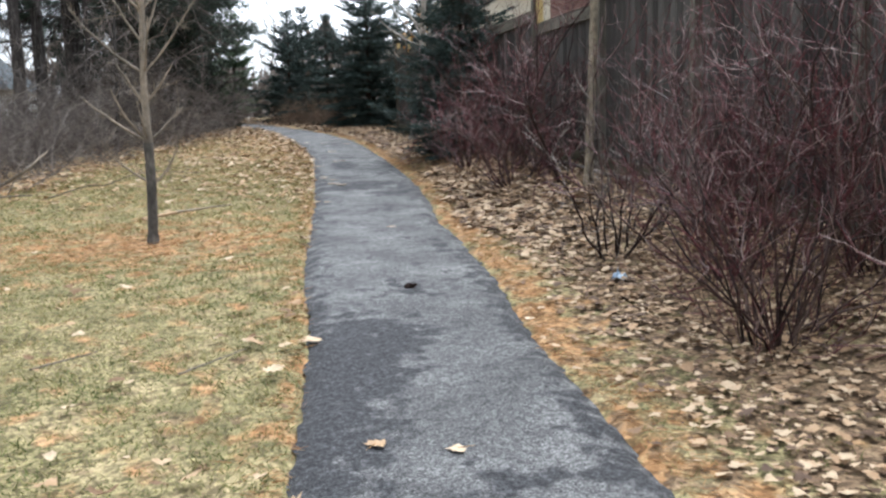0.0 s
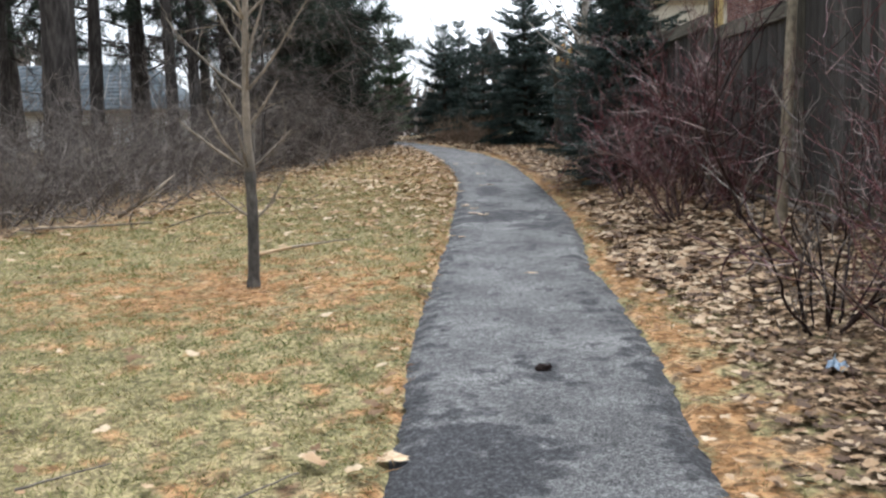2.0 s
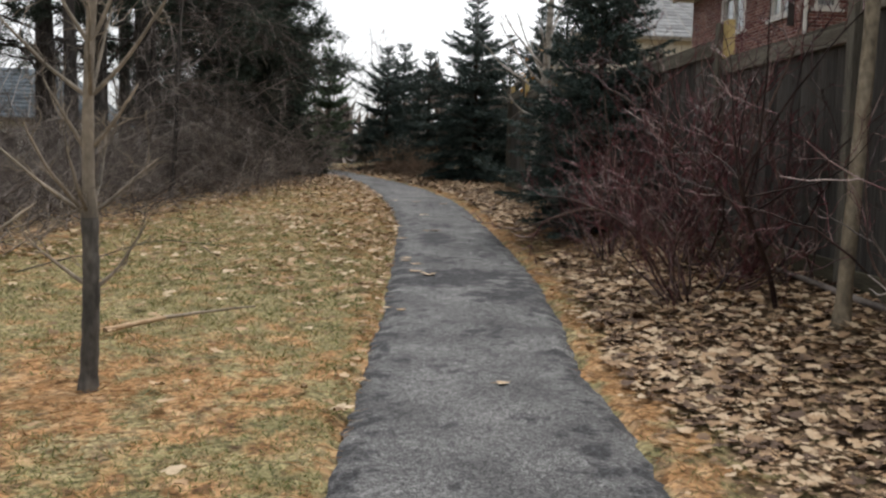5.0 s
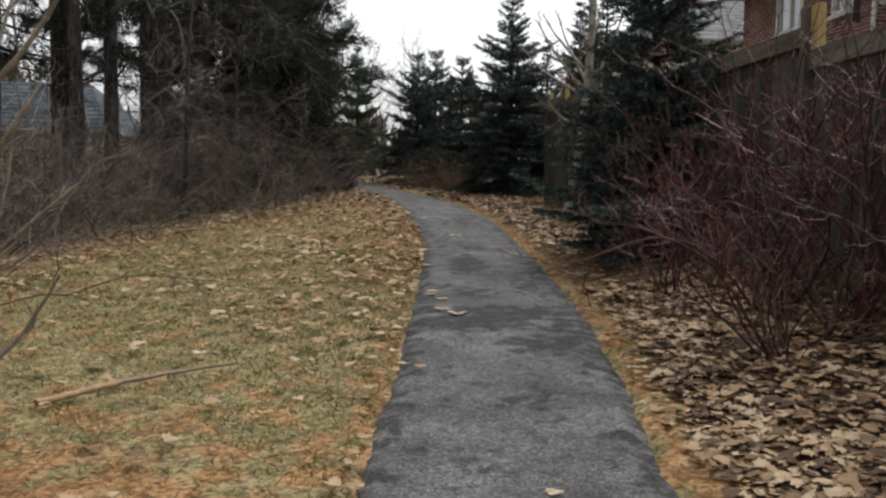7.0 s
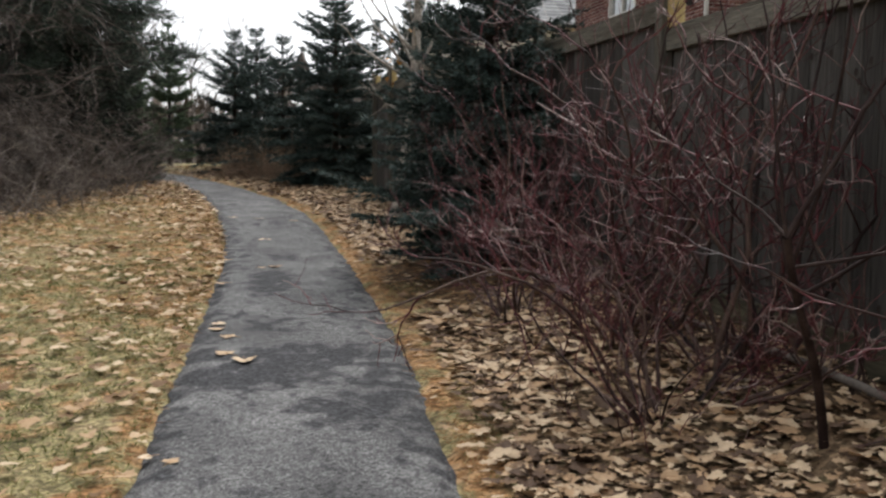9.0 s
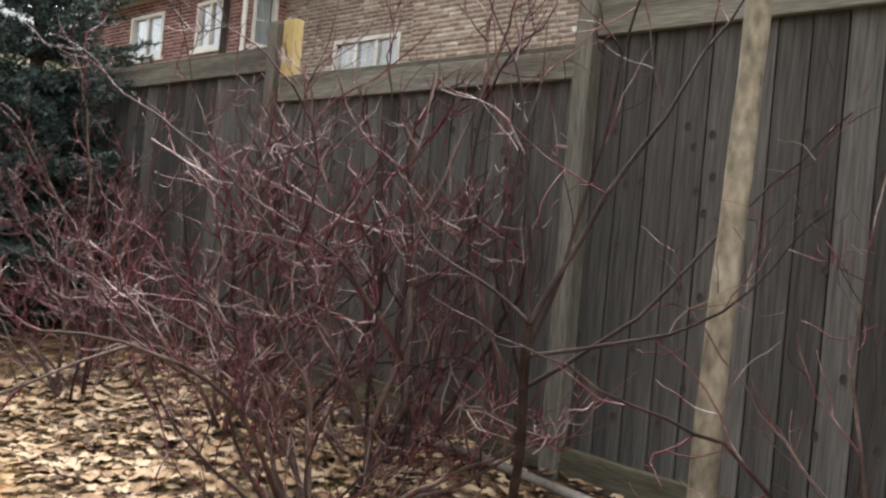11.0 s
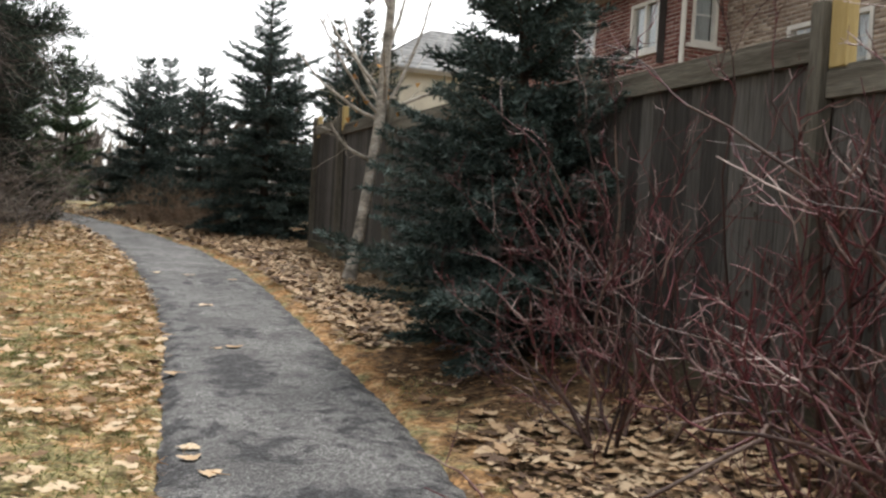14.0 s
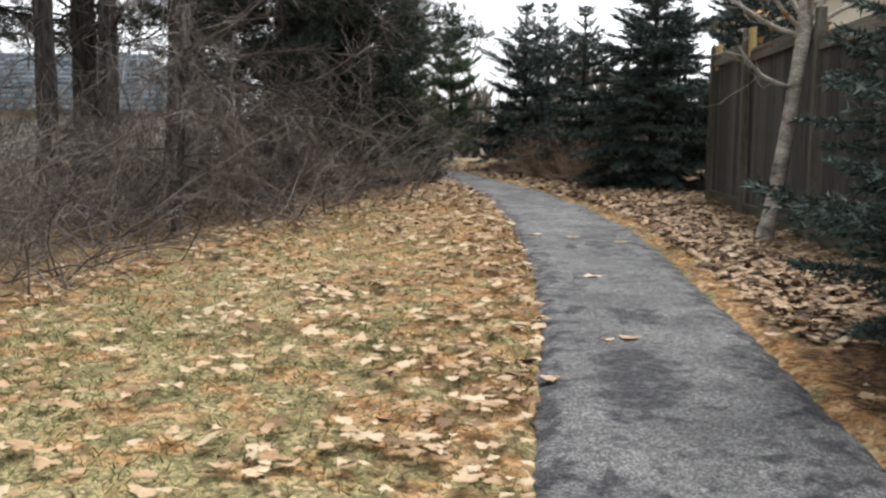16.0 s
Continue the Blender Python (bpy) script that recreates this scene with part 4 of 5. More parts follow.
def build_spruces():
    near = spruce_meshes("near_spruce", 61, 5.0, 1.5, 44, 0.06, 2.4, droop=-0.012, power=0.98)
    mats = (SPRUCE_WOOD, SPRUCE_WOOD, SPRUCE)
    plant("spruce_tree", near, mats, 4.0, 15.85, "dense blue-green spruce sweeping to the ground by the fence", "tree", "spruces")
    far_a = spruce_meshes("far_spruce", 62, 4.8, 1.9, 24, 0.08, 1.5, power=0.86)
    far_b = spruce_meshes("slim_spruce", 63, 3.5, 1.6, 18, 0.08, 1.5, power=0.86)
    lab = "dark green spruce with drooping boughs and pointed top"
    plant("spruce_tree", far_a, mats, 3.95, 27.1, lab, "tree", "spruces")
    plant("spruce_tree", far_b, mats, 1.9, 31.5, lab, "tree", "spruces", 40, 1.05)
    plant("spruce_tree", far_b, mats, 3.0, 29.6, lab, "tree", "spruces", 120, 0.98)
    plant("spruce_tree", far_a, mats, 4.6, 30.5, lab, "tree", "spruces", 200, 0.9)
    plant("spruce_tree", far_a, mats, 5.9, 27.6, lab, "tree", "spruces", 70, 0.95)
    plant("spruce_tree", far_b, mats, 2.6, 34.5, lab, "tree", "spruces", 70, 1.15)
    ced = spruce_meshes("cedar", 64, 5.5, 0.8, 30, 0.10, 0.9)
    for x, y, s in ((7.5, 36.0, 1.05), (8.5, 36.3, 1.2), (6.6, 37.0, 0.85), (9.6, 37.2, 1.0)):
        plant("cedar_tree", ced, (SPRUCE_WOOD, SPRUCE_WOOD, CEDAR), x, y, "tall narrow dark cedar beside the cream house", "tree", "cedars", 30 * x, s)
    # low juniper and paler pine where the path bends out of sight
    jun = spruce_meshes("juniper", 65, 2.6, 1.1, 18, 0.08, 0.9, droop=0.03)
    plant("juniper", jun, (SPRUCE_WOOD, SPRUCE_WOOD, CEDAR), -0.8, 28.3, "dark low juniper at the bend of the path", "shrub", "", 10)
    plant("juniper", jun, (SPRUCE_WOOD, SPRUCE_WOOD, CEDAR), 0.0, 28.0, "dark low juniper spreading over the path's edge", "shrub", "", 60, 0.42)
    plant("juniper", jun, (SPRUCE_WOOD, SPRUCE_WOOD, CEDAR), -1.5, 27.3, "dark low juniper at the bend of the path", "shrub", "", 100, 1.3)
    lp = spruce_meshes("pale_pine", 66, 5.2, 1.5, 18, 0.12, 1.1, droop=0.04)
    plant("pine_tree", lp, (BARK, SPRUCE_WOOD, LIGHT_PINE), 0.1, 35.5, "soft pale green young pine", "tree", "", 0, 0.8)
    plant("pine_tree", lp, (BARK, SPRUCE_WOOD, LIGHT_PINE), -1.4, 37.5, "soft pale green young pine", "tree", "", 90, 1.1)
    plant("pine_tree", lp, (BARK, SPRUCE_WOOD, LIGHT_PINE), 7.0, 10.75, "yellow-green garden pine behind the fence", "tree", "", 15, 0.63)


def tall_pine_meshes(name, seed, height, girth, low, boughs, tuft, reach):
    rng = np.random.default_rng(seed)
    tr = Tubes(14)
    hs = np.linspace(0, height, 26)
    tr.add(np.stack([0.1 * np.sin(hs * 0.35), 0.08 * np.cos(hs * 0.3), hs], -1), np.interp(hs, [0, 0.5, height], [girth * 1.25, girth, 0.05]) * (1 + 0.03 * np.sin(hs * 7)))
    wood, P, W = Tubes(3), [], []
    for k in range(boughs):
        u = rng.uniform()
        h = low + (height - low) * u
        a = rng.uniform(0, 2 * np.pi)
        L = reach * (1 - 0.55 * u) * rng.uniform(0.5, 1.15)
        p = wander(rng, (0.1 * math.sin(h * 0.35), 0.08 * math.cos(h * 0.3), h), (math.cos(a), math.sin(a), rng.uniform(-0.25, 0.25)), L, 8, 0.09, 0.01)
        wood.add(p, np.linspace(0.035, 0.008, len(p)))
        dead = u < 0.12
        for _ in range(int(6 + L * 5)):
            i = rng.integers(2, 8)
            d = p[i] - p[i - 1]
            q = wander(rng, p[i], d / np.linalg.norm(d) + rng.normal(0, 0.55, 3), rng.uniform(0.25, 0.8), 4, 0.15, 0.02)
            wood.add(q, np.linspace(0.010, 0.004, len(q)))
            if dead:
                continue
            for e in q[2:]:
                c = 18
                P.append(e + rng.normal(0, 0.06, (c, 3)))
                W.append(rng.normal(0, 1, (c, 3)) + (q[-1] - q[0]) * 1.4 + (0, 0, 0.25))
    P, W = np.concatenate(P), np.concatenate(W)
    k = len(P)
    v, f = blades(P, W, tuft * rng.uniform(0.7, 1.3, k), tuft * rng.uniform(0.10, 0.18, k), rng)
    return tr.mesh(name + "_trunk"), wood.mesh(name + "_boughs"), np_mesh(name + "_needles", v, f)


def dead_tree_meshes(name, seed):
    """A leaning trunk whose long bare boughs arch over and hang towards the light (+x, -y)."""
    rng = np.random.default_rng(seed)
    tr, br = Tubes(9), Tubes(3)
    hs = np.linspace(0, 6.5, 18)
    tr.add(np.stack([0.06 * hs + 0.05 * np.sin(hs), -0.03 * hs, hs], -1), np.interp(hs, [0, 0.4, 6.5], [0.11, 0.08, 0.03]))
    for _ in range(26):
        h = rng.uniform(1.3, 5.0)
        a = rng.normal(-0.55, 0.95)
        p = wander(rng, (0.06 * h + 0.05 * math.sin(h), -0.03 * h, h), (math.cos(a), math.sin(a), rng.uniform(-0.1, 0.45)), rng.uniform(1.4, 3.4), 12, 0.09, rng.uniform(-0.10, -0.03))
        p[:, 2] = np.maximum(p[:, 2], 0.1)
        br.add(p, np.linspace(0.022, 0.006, 13))
        for i in range(2, 13):
            for _ in range(2):
                d = p[i] - p[i - 1]
                q = wander(rng, p[i], d / np.linalg.norm(d) + rng.normal(0, 0.6, 3), rng.uniform(0.3, 0.9), 5, 0.14, -0.05)
                br.add(q, np.linspace(0.007, 0.0025, 6))
                for j in (2, 4):
                    e = wander(rng, q[j], q[j] - q[j - 1] + rng.normal(0, 0.07, 3), rng.uniform(0.15, 0.4), 3, 0.14, -0.04)
                    br.add(e, np.linspace(0.004, 0.002, 4))
    return tr.mesh(name + "_trunk"), br.mesh(name + "_boughs")


def build_pines():
    a = tall_pine_meshes("tall_pine", 71, 15.0, 0.30, 3.2, 34, 0.17, 3.2)
    b = tall_pine_meshes("thin_pine", 72, 13.0, 0.17, 2.4, 32, 0.17, 2.6)
    c = tall_pine_meshes("broad_pine", 73, 13.0, 0.30, 1.6, 56, 0.16, 3.6)
    mats = (BARK, BARK, PINE)
    lab = "tall dark pine with rough bark at the edge of the woods"
    for k, (m, x, y, s) in enumerate([(a, -6.7, 21.3, 1.3), (b, -6.9, 24.5, 1.05), (b, -8.6, 18.5, 1.05), (a, -4.0, 26.5, 0.95), (b, -4.7, 22.6, 0.85), (c, -2.5, 27.0, 0.95), (c, -1.9, 30.5, 0.85),
                                      (b, -4.4, 24.2, 0.9), (a, -9.8, 23.5, 1.0), (c, -7.5, 30.0, 1.0), (a, -11.5, 18.0, 1.05), (b, -10.6, 28.0, 1.0), (b, -13.5, 24.0, 1.1), (c, -12.5, 33.0, 1.1), (b, -6.5, 34.5, 1.1)]):
        plant("pine_tree", m, mats, x, y, lab, "tree", "pines of the wood's edge", 73 * k, s)
    d = tall_pine_meshes("bushy_pine", 74, 9.5, 0.20, 0.5, 150, 0.13, 3.0)
    for k, (x, y, s) in enumerate([(-2.0, 27.6, 1.0), (-3.2, 30.4, 1.0)]):
        plant("pine_tree", d, mats, x, y, "dark bushy pine with boughs down to the ground", "tree", "pines of the wood's edge", 97 * k, s)
    # broken, leafless boughs that hang out of the wood
    for k, (x, y, s, turn) in enumerate([(-3.4, 23.4, 0.95, 0), (-2.4, 25.4, 0.85, 40), (-2.5, 21.2, 0.6, 15)]):
        plant("dead_tree", dead_tree_meshes("dead_tree", 75 + k), (BARK, BRUSH), x, y, "half-dead tree with long drooping leafless grey boughs", "tree", "dead trees of the wood's edge", turn, s, ("trunk", "branchwork"))


def brush_meshes(name, seed, size, canes):
    rng = np.random.default_rng(seed)
    a, b = Tubes(4), Tubes(3)
    for _ in range(canes):
        st = (rng.normal(0, 0.4 * size), rng.normal(0, 0.4 * size), 0)
        cane(rng, a, b, st, (rng.normal(0, 0.8), rng.normal(0, 0.8), 1), size * rng.uniform(0.8, 1.9), 0.009 * rng.uniform(0.6, 1.5), 9, rng.uniform(-0.12, 0.0), 0.5, 0.17, 1)
    return a.mesh(name + "_stems"), b.mesh(name + "_twigs")


def build_brush():
    kinds = [brush_meshes("brush", 80 + k, 1.6, 28) for k in range(4)]
    rng = np.random.default_rng(85)
    lab = "tangled grey-brown leafless brush along the wood's edge"
    k = 0
    for y in np.arange(8.0, 28.2, 1.0):
        for row in range(3):
            x = float(woods_edge(y)) - 0.95 - 1.15 * row + rng.uniform(-0.3, 0.3)
            yy = y + rng.uniform(-0.3, 0.3)
            plant("brush", kinds[k % 4], (BRUSH, BRUSH), x, yy, lab, "brush", "brush along the woods", 67 * k, rng.uniform(0.62, 0.98) * (1 + 0.10 * row), ("undergrowth", "brushwood"))
            k += 1
    tan = brush_meshes("tan_shrub", 91, 0.62, 46)
    for x, y, s in ((2.55, 29.2, 0.95), (2.0, 30.2, 0.85), (3.1, 28.0, 0.9)):
        plant("tan_shrub", tan, (TAN_TWIG, TAN_TWIG), x, y, "low tan dried shrub under the spruces", "shrub", "dried shrubs", 50 * x, s, ("undergrowth", "brushwood"))


def bare_tree_meshes(name, seed, height):
    rng = np.random.default_rng(seed)
    tr, br = Tubes(7), Tubes(3)
    p = wander(rng, (0, 0, 0), (0, 0, 1), height * 0.75, 10, 0.04, 0.03)
    tr.add(p, np.linspace(0.14, 0.03, len(p)))
    for _ in range(22):
        i = rng.integers(3, 11)
        q = wander(rng, p[i], (rng.normal(0, 0.7), rng.normal(0, 0.7), 1), height * rng.uniform(0.2, 0.45), 7, 0.1, 0.03)
        br.add(q, np.linspace(0.04, 0.012, len(q)))
        for _ in range(9):
            j = rng.integers(2, 8)
            d = q[j] - q[j - 1]
            w = wander(rng, q[j], d / np.linalg.norm(d) + rng.normal(0, 0.6, 3), rng.uniform(0.6, 1.8), 4, 0.14, 0.03)
            br.add(w, np.linspace(0.016, 0.006, len(w)))
    return tr.mesh(name + "_trunk"), br.mesh(name + "_branches")


def build_distance():
    kinds = [bare_tree_meshes("bare_tree", 95 + k, 11.0) for k in range(3)]
    rng = np.random.default_rng(99)
    spots = [(-1.5, 76), (-7, 70), (3.0, 84), (-14, 66), (-22, 44), (-24, 30), (-23, 18), (-19, 56), (-0.3, 88), (-4, 82)]
    for k, (x, y) in enumerate(spots):
        plant("bare_tree", kinds[k % 3], (BRUSH, BRUSH), x, y, "distant tall leafless tree", "tree", "distant bare trees", 77 * k, rng.uniform(0.9, 1.25), ("trunk", "branchwork"))
    # far woods that close the view all round
    P, W = [], []
    n = 26000
    a = rng.uniform(0, 2 * np.pi, n)
    r = rng.uniform(95, 125, n)
    x, y = r * np.cos(a), 15 + r * np.sin(a)
    h = rng.uniform(0, 1, n) ** 1.4 * (8 + 2.5 * np.sin(a * 23) + 1.5 * np.sin(a * 61))
    v, f = blades(np.stack([x, y, ground_z(x, y) + h], -1), np.stack([rng.normal(0, 0.5, n), rng.normal(0, 0.5, n), np.ones(n)], -1), rng.uniform(1.5, 4.0, n), rng.uniform(0.5, 1.6, n), rng)
    tagged(part("far_woods", np_mesh("far_woods", v, f), BRUSH), "hazy far woods round the place", "woods", kind="stuff")


# ---- fence ----
FX = 4.5
POSTS = [-8.6, -6.2, -3.8, -1.35, 1.1, 3.5, 5.9, 8.3, 10.62, 13.08, 15.6, 18.1, 20.65, 23.2, 25.0]
RAILS = [2.2, 2.4, 2.55, 2.7, 2.8, 2.9, 3.0, 3.17, 2.98, 3.19, 3.25, 3.35, 3.48, 3.6]


def build_fence():
    ob = new("wooden_fence")
    ob.matrix_basis = pose(FX, 10, float(ground_z(FX, 10)))
    tagged(ob, "tall weathered grey-brown board fence with stepped top rails", "fence")
    inv = ob.matrix_basis.inverted()
    board = box((-0.011, -0.0675, 0), (0.011, 0.0675, 1), 0.004)
    bme = bpy.data.meshes.new("board")
    board.to_mesh(bme)
    board.free()
    rng = np.random.default_rng(7)
    for k, y in enumerate(POSTS):
        g = float(ground_z(FX, y))
        top = max(RAILS[max(k - 1, 0)], RAILS[min(k, len(RAILS) - 1)]) + (0.28 if k == 8 else 0.17)
        pm = box((-0.048, -0.048, -0.15), (0.048, 0.048, top - g), 0.006)
        post = part("post", pm, POST, ob, at=inv @ pose(FX - 0.04, y, g, 0, rng.normal(0, 0.3), rng.normal(0, 1.5)))
        if k in (9, 13, 14):
            cm = box((-0.02, -0.06, top - g - 0.36), (0.055, 0.06, top - g + 0.01), 0.004)
            part("post_sleeve", cm, NEW_WOOD, post, "fresh yellow timber block", at=Matrix.Translation((0.02, -0.115, 0)))
    for k in range(len(POSTS) - 1):
        y0, y1, top = POSTS[k] + 0.048, POSTS[k + 1] - 0.048, RAILS[k]
        ym = (y0 + y1) / 2
        g = float(ground_z(FX, ym))
        part("top_rail", box((-0.02, -(y1 - y0) / 2, -0.14), (0.02, (y1 - y0) / 2, 0), 0.004), RAIL, ob, at=inv @ Matrix.Translation((FX - 0.045, ym, top)))
        part("cap_rail", box((-0.07, -(y1 - y0) / 2, 0), (0.07, (y1 - y0) / 2, 0.03), 0.004), RAIL, ob, at=inv @ Matrix.Translation((FX + 0.02, ym, top + 0.002)))
        low = g + 0.14
        slope = math.degrees(math.atan(GY))
        part("kickboard", box((-0.02, -(y1 - y0) / 2, -0.19), (0.02, (y1 - y0) / 2, 0.03), 0.004), MOSSY, ob, "damp moss-stained board at the ground", at=inv @ pose(FX - 0.03, ym, low, slope * 0.6, 0, 0))
        # added near-black sheet; its colour gives the gaps between boards their shade
        part("gap_shade_sheet", box((-0.006, -(y1 - y0) / 2 - 0.045, 0), (0.006, (y1 - y0) / 2 + 0.045, top - 0.1 - g)), KNOT_AND_GAP_SHADE, ob, "near-black sheet whose colour stands for the shade in the gaps", at=inv @ Matrix.Translation((FX + 0.022, ym, g + 0.06)))
        n = max(1, round((y1 - y0) / 0.142))
        for i in range(n):
            y = y0 + (y1 - y0) * (i + 0.5) / n
            zb = float(ground_z(FX, y)) + 0.02
            m = pose(FX + rng.normal(0, 0.003), y, zb, 0, 0, rng.normal(0, 1.2)) @ Matrix.Diagonal((1, (y1 - y0) / n / 0.142, top - 0.02 - zb, 1))
            part("board", bme, BOARD, ob, at=inv @ m)
    # the fence turns away from the path at its end
    y = POSTS[-1]
    for i in range(22):
        x = FX + 0.1 + 0.142 * i
        zb = float(ground_z(x, y)) + 0.02
        m = pose(x, y, zb, 0, 0, 90 + rng.normal(0, 1)) @ Matrix.Diagonal((1, 1, 3.58 - zb, 1))
        part("board", bme, BOARD, ob, at=inv @ m)
    part("top_rail", box((0, -0.02, -0.14), (3.1, 0.02, 0), 0.004), RAIL, ob, at=inv @ Matrix.Translation((FX + 0.06, y - 0.04, 3.6)))
    # knots in the nearest boards
    kn = bmesh.new()
    bmesh.ops.create_circle(kn, cap_ends=True, radius=0.015, segments=8, matrix=Matrix.Rotation(math.pi / 2, 4, "Y"))
    bmesh.ops.scale(kn, vec=(1, 1, 1.4), verts=kn.verts)
    kme = bpy.data.meshes.new("knot")
    kn.to_mesh(kme)
    kn.free()
    for _ in range(150):
        y = rng.uniform(8.0, 15.4)
        z = float(ground_z(FX, y)) + rng.uniform(0.3, 1.7)
        part("knot", kme, KNOT_AND_GAP_SHADE, ob, at=inv @ Matrix.Translation((FX - 0.0165, y, z)))
    # a pole lying along the foot of the fence
    tb = Tubes(8)
    ys = np.linspace(9.0, 12.6, 12)
    tb.add(np.stack([4.18 + 0.02 * np.sin(ys * 2), ys, ground_z(4.18, ys) + 0.05 + 0.01 * np.sin(ys * 3)], -1), np.linspace(0.028, 0.014, 12))
    tagged(part("fallen_pole", tb.mesh("fallen_pole"), BRUSH), "long grey fallen branch lying along the fence foot", "branch")


# ---- houses ----
def brick_wall(name, parent, x, y0, y1, z0, z1, holes, brick, rng, solo=0, axis="x"):
    """A mortar slab with courses of bricks standing proud; the wall faces -x (or -y)."""
    def put(a, b, c):
        return (a, b, c) if axis == "x" else (b, a, c)
    slab = bmesh.new()
    ys = sorted({y0, y1, *[h[0] for h in holes], *[h[1] for h in holes]})
    zs = sorted({z0, z1, *[h[2] for h in holes], *[h[3] for h in holes]})
    for i in range(len(ys) - 1):
        for j in range(len(zs) - 1):
            cy, cz = (ys[i] + ys[i + 1]) / 2, (zs[j] + zs[j + 1]) / 2
            if any(h[0] < cy < h[1] and h[2] < cz < h[3] for h in holes):
                continue
            lo, hi = put(x, ys[i], zs[j]), put(x + 0.2, ys[i + 1], zs[j + 1])
            box([min(a, b) for a, b in zip(lo, hi)], [max(a, b) for a, b in zip(lo, hi)], 0, slab)
    bmesh.ops.remove_doubles(slab, verts=slab.verts, dist=1e-4)
    wall = part(name, slab, MORTAR, parent)
    V, Q, n, count = [], [], 0, 0
    z, row = z0, 0
    one = bpy.data.meshes.new("brick")
    bb = box((-0.003, -0.107, 0), (0.01, 0.107, 0.062), 0.001)
    bb.to_mesh(one)
    bb.free()
    while z + 0.065 < z1:
        y = y0 - (0.1125 if row % 2 else 0)
        while y < y1:
            a, b = max(y, y0), min(y + 0.214, y1)
            c = (a + b) / 2
            hit = next((h for h in holes if h[0] - 0.002 < b and a < h[1] + 0.002 and h[2] < z + 0.05 and z + 0.015 < h[3]), None)
            if hit:
                if a < hit[0] - 0.03:
                    b = hit[0]
                elif b > hit[1] + 0.03:
                    a = hit[1]
                else:
                    a = b
            if b - a > 0.03:
                if solo and count < solo and z > z0 + 1.2 and b - a > 0.2 and axis == "x":
                    part("brick", one, brick, wall, at=Matrix.Translation((x, (a + b) / 2, z)))
                    count += 1
                else:
                    d = 0.0015 + rng.uniform(0, 0.002)
                    p = [put(x - d, a, z), put(x - d, b, z), put(x - d, b, z + 0.062), put(x - d, a, z + 0.062), put(x + 0.01, a, z), put(x + 0.01, b, z), put(x + 0.01, b, z + 0.062), put(x + 0.01, a, z + 0.062)]
                    V += p
                    Q += [(n, n + 1, n + 2, n + 3), (n + 3, n + 2, n + 6, n + 7), (n, n + 4, n + 5, n + 1), (n, n + 3, n + 7, n + 4), (n + 1, n + 5, n + 6, n + 2)]
                    n += 8
            y += 0.2245
        z += 0.0745
        row += 1
    tagged(part("brickwork", np_mesh(name + "_courses", V, quads=Q), brick, wall), kind="stuff")
    return wall


def window_unit(parent, x, y0, y1, z0, z1, lights, bars, axis="x", sill=True, curtain=True):
    """Frame, sashes, glazing bars, panes, curtain and a dark sheet painted as the room's shade; faces -x (or -y)."""
    def bx(a0, a1, b0, b1, c0, c1, bevel=0.004):
        lo, hi = ((a0, b0, c0), (a1, b1, c1)) if axis == "x" else ((b0, a0, c0), (b1, a1, c1))
        return box(lo, hi, bevel)
    # flat sheet behind the glass; the unlit room is only its dark colour
    win = part("window", bx(x + 0.55, x + 0.57, y0 - 0.3, y1 + 0.3, z0 - 0.3, z1 + 0.3, 0), ROOM_SHADE, parent)
    for a, b, c, d in ((y0, y0 + 0.07, z0, z1), (y1 - 0.07, y1, z0, z1), (y0 + 0.07, y1 - 0.07, z0, z0 + 0.07), (y0 + 0.07, y1 - 0.07, z1 - 0.07, z1)):
        part("window_frame", bx(x - 0.02, x + 0.10, a, b, c, d), TRIM, win)
    if sill:
        part("window_sill", bx(x - 0.06, x + 0.05, y0 - 0.1, y1 + 0.1, z0 - 0.075, z0 - 0.004), TRIM, win)
    cuts = np.linspace(y0 + 0.07, y1 - 0.07, lights + 1)
    for i in range(lights):
        a, b = cuts[i], cuts[i + 1]
        if i:
            part("mullion", bx(x + 0.0, x + 0.09, a - 0.035, a + 0.035, z0 + 0.07, z1 - 0.07), TRIM, win)
        a, b = a + 0.035, b - 0.035
        g = part("pane", bx(x + 0.05, x + 0.056, a, b, z0 + 0.07, z1 - 0.07, 0), GLASS, win)
        g.visible_shadow = False
        cols, rows = bars
        for k in range(1, cols):
            yy = a + (b - a) * k / cols
            part("glazing_bar", bx(x + 0.035, x + 0.049, yy - 0.009, yy + 0.009, z0 + 0.07, z1 - 0.07, 0), TRIM, win)
        for k in range(1, rows):
            zz = z0 + 0.07 + (z1 - z0 - 0.14) * k / rows
            part("glazing_bar", bx(x + 0.034, x + 0.048, a, b, zz - 0.009, zz + 0.009, 0), TRIM, win)
        if curtain:
            V, Q = [], []
            for k in range(25):
                yy = a - 0.03 + (b - a + 0.06) * k / 24
                off = 0.14 + 0.03 * math.sin(k * 1.7)
                p = ((x + off, yy), (x + off, yy)) if axis == "x" else ((yy, x + off), (yy, x + off))
                V += [(*p[0], z0 + 0.05), (*p[1], z1 - 0.05)]
            for k in range(24):
                if curtain == "drawn" or k < 7 or k > 16:
                    Q.append((2 * k, 2 * k + 2, 2 * k + 3, 2 * k + 1))
            part("curtain", np_mesh("curtain", V, quads=Q), CURTAIN, win)
    return win


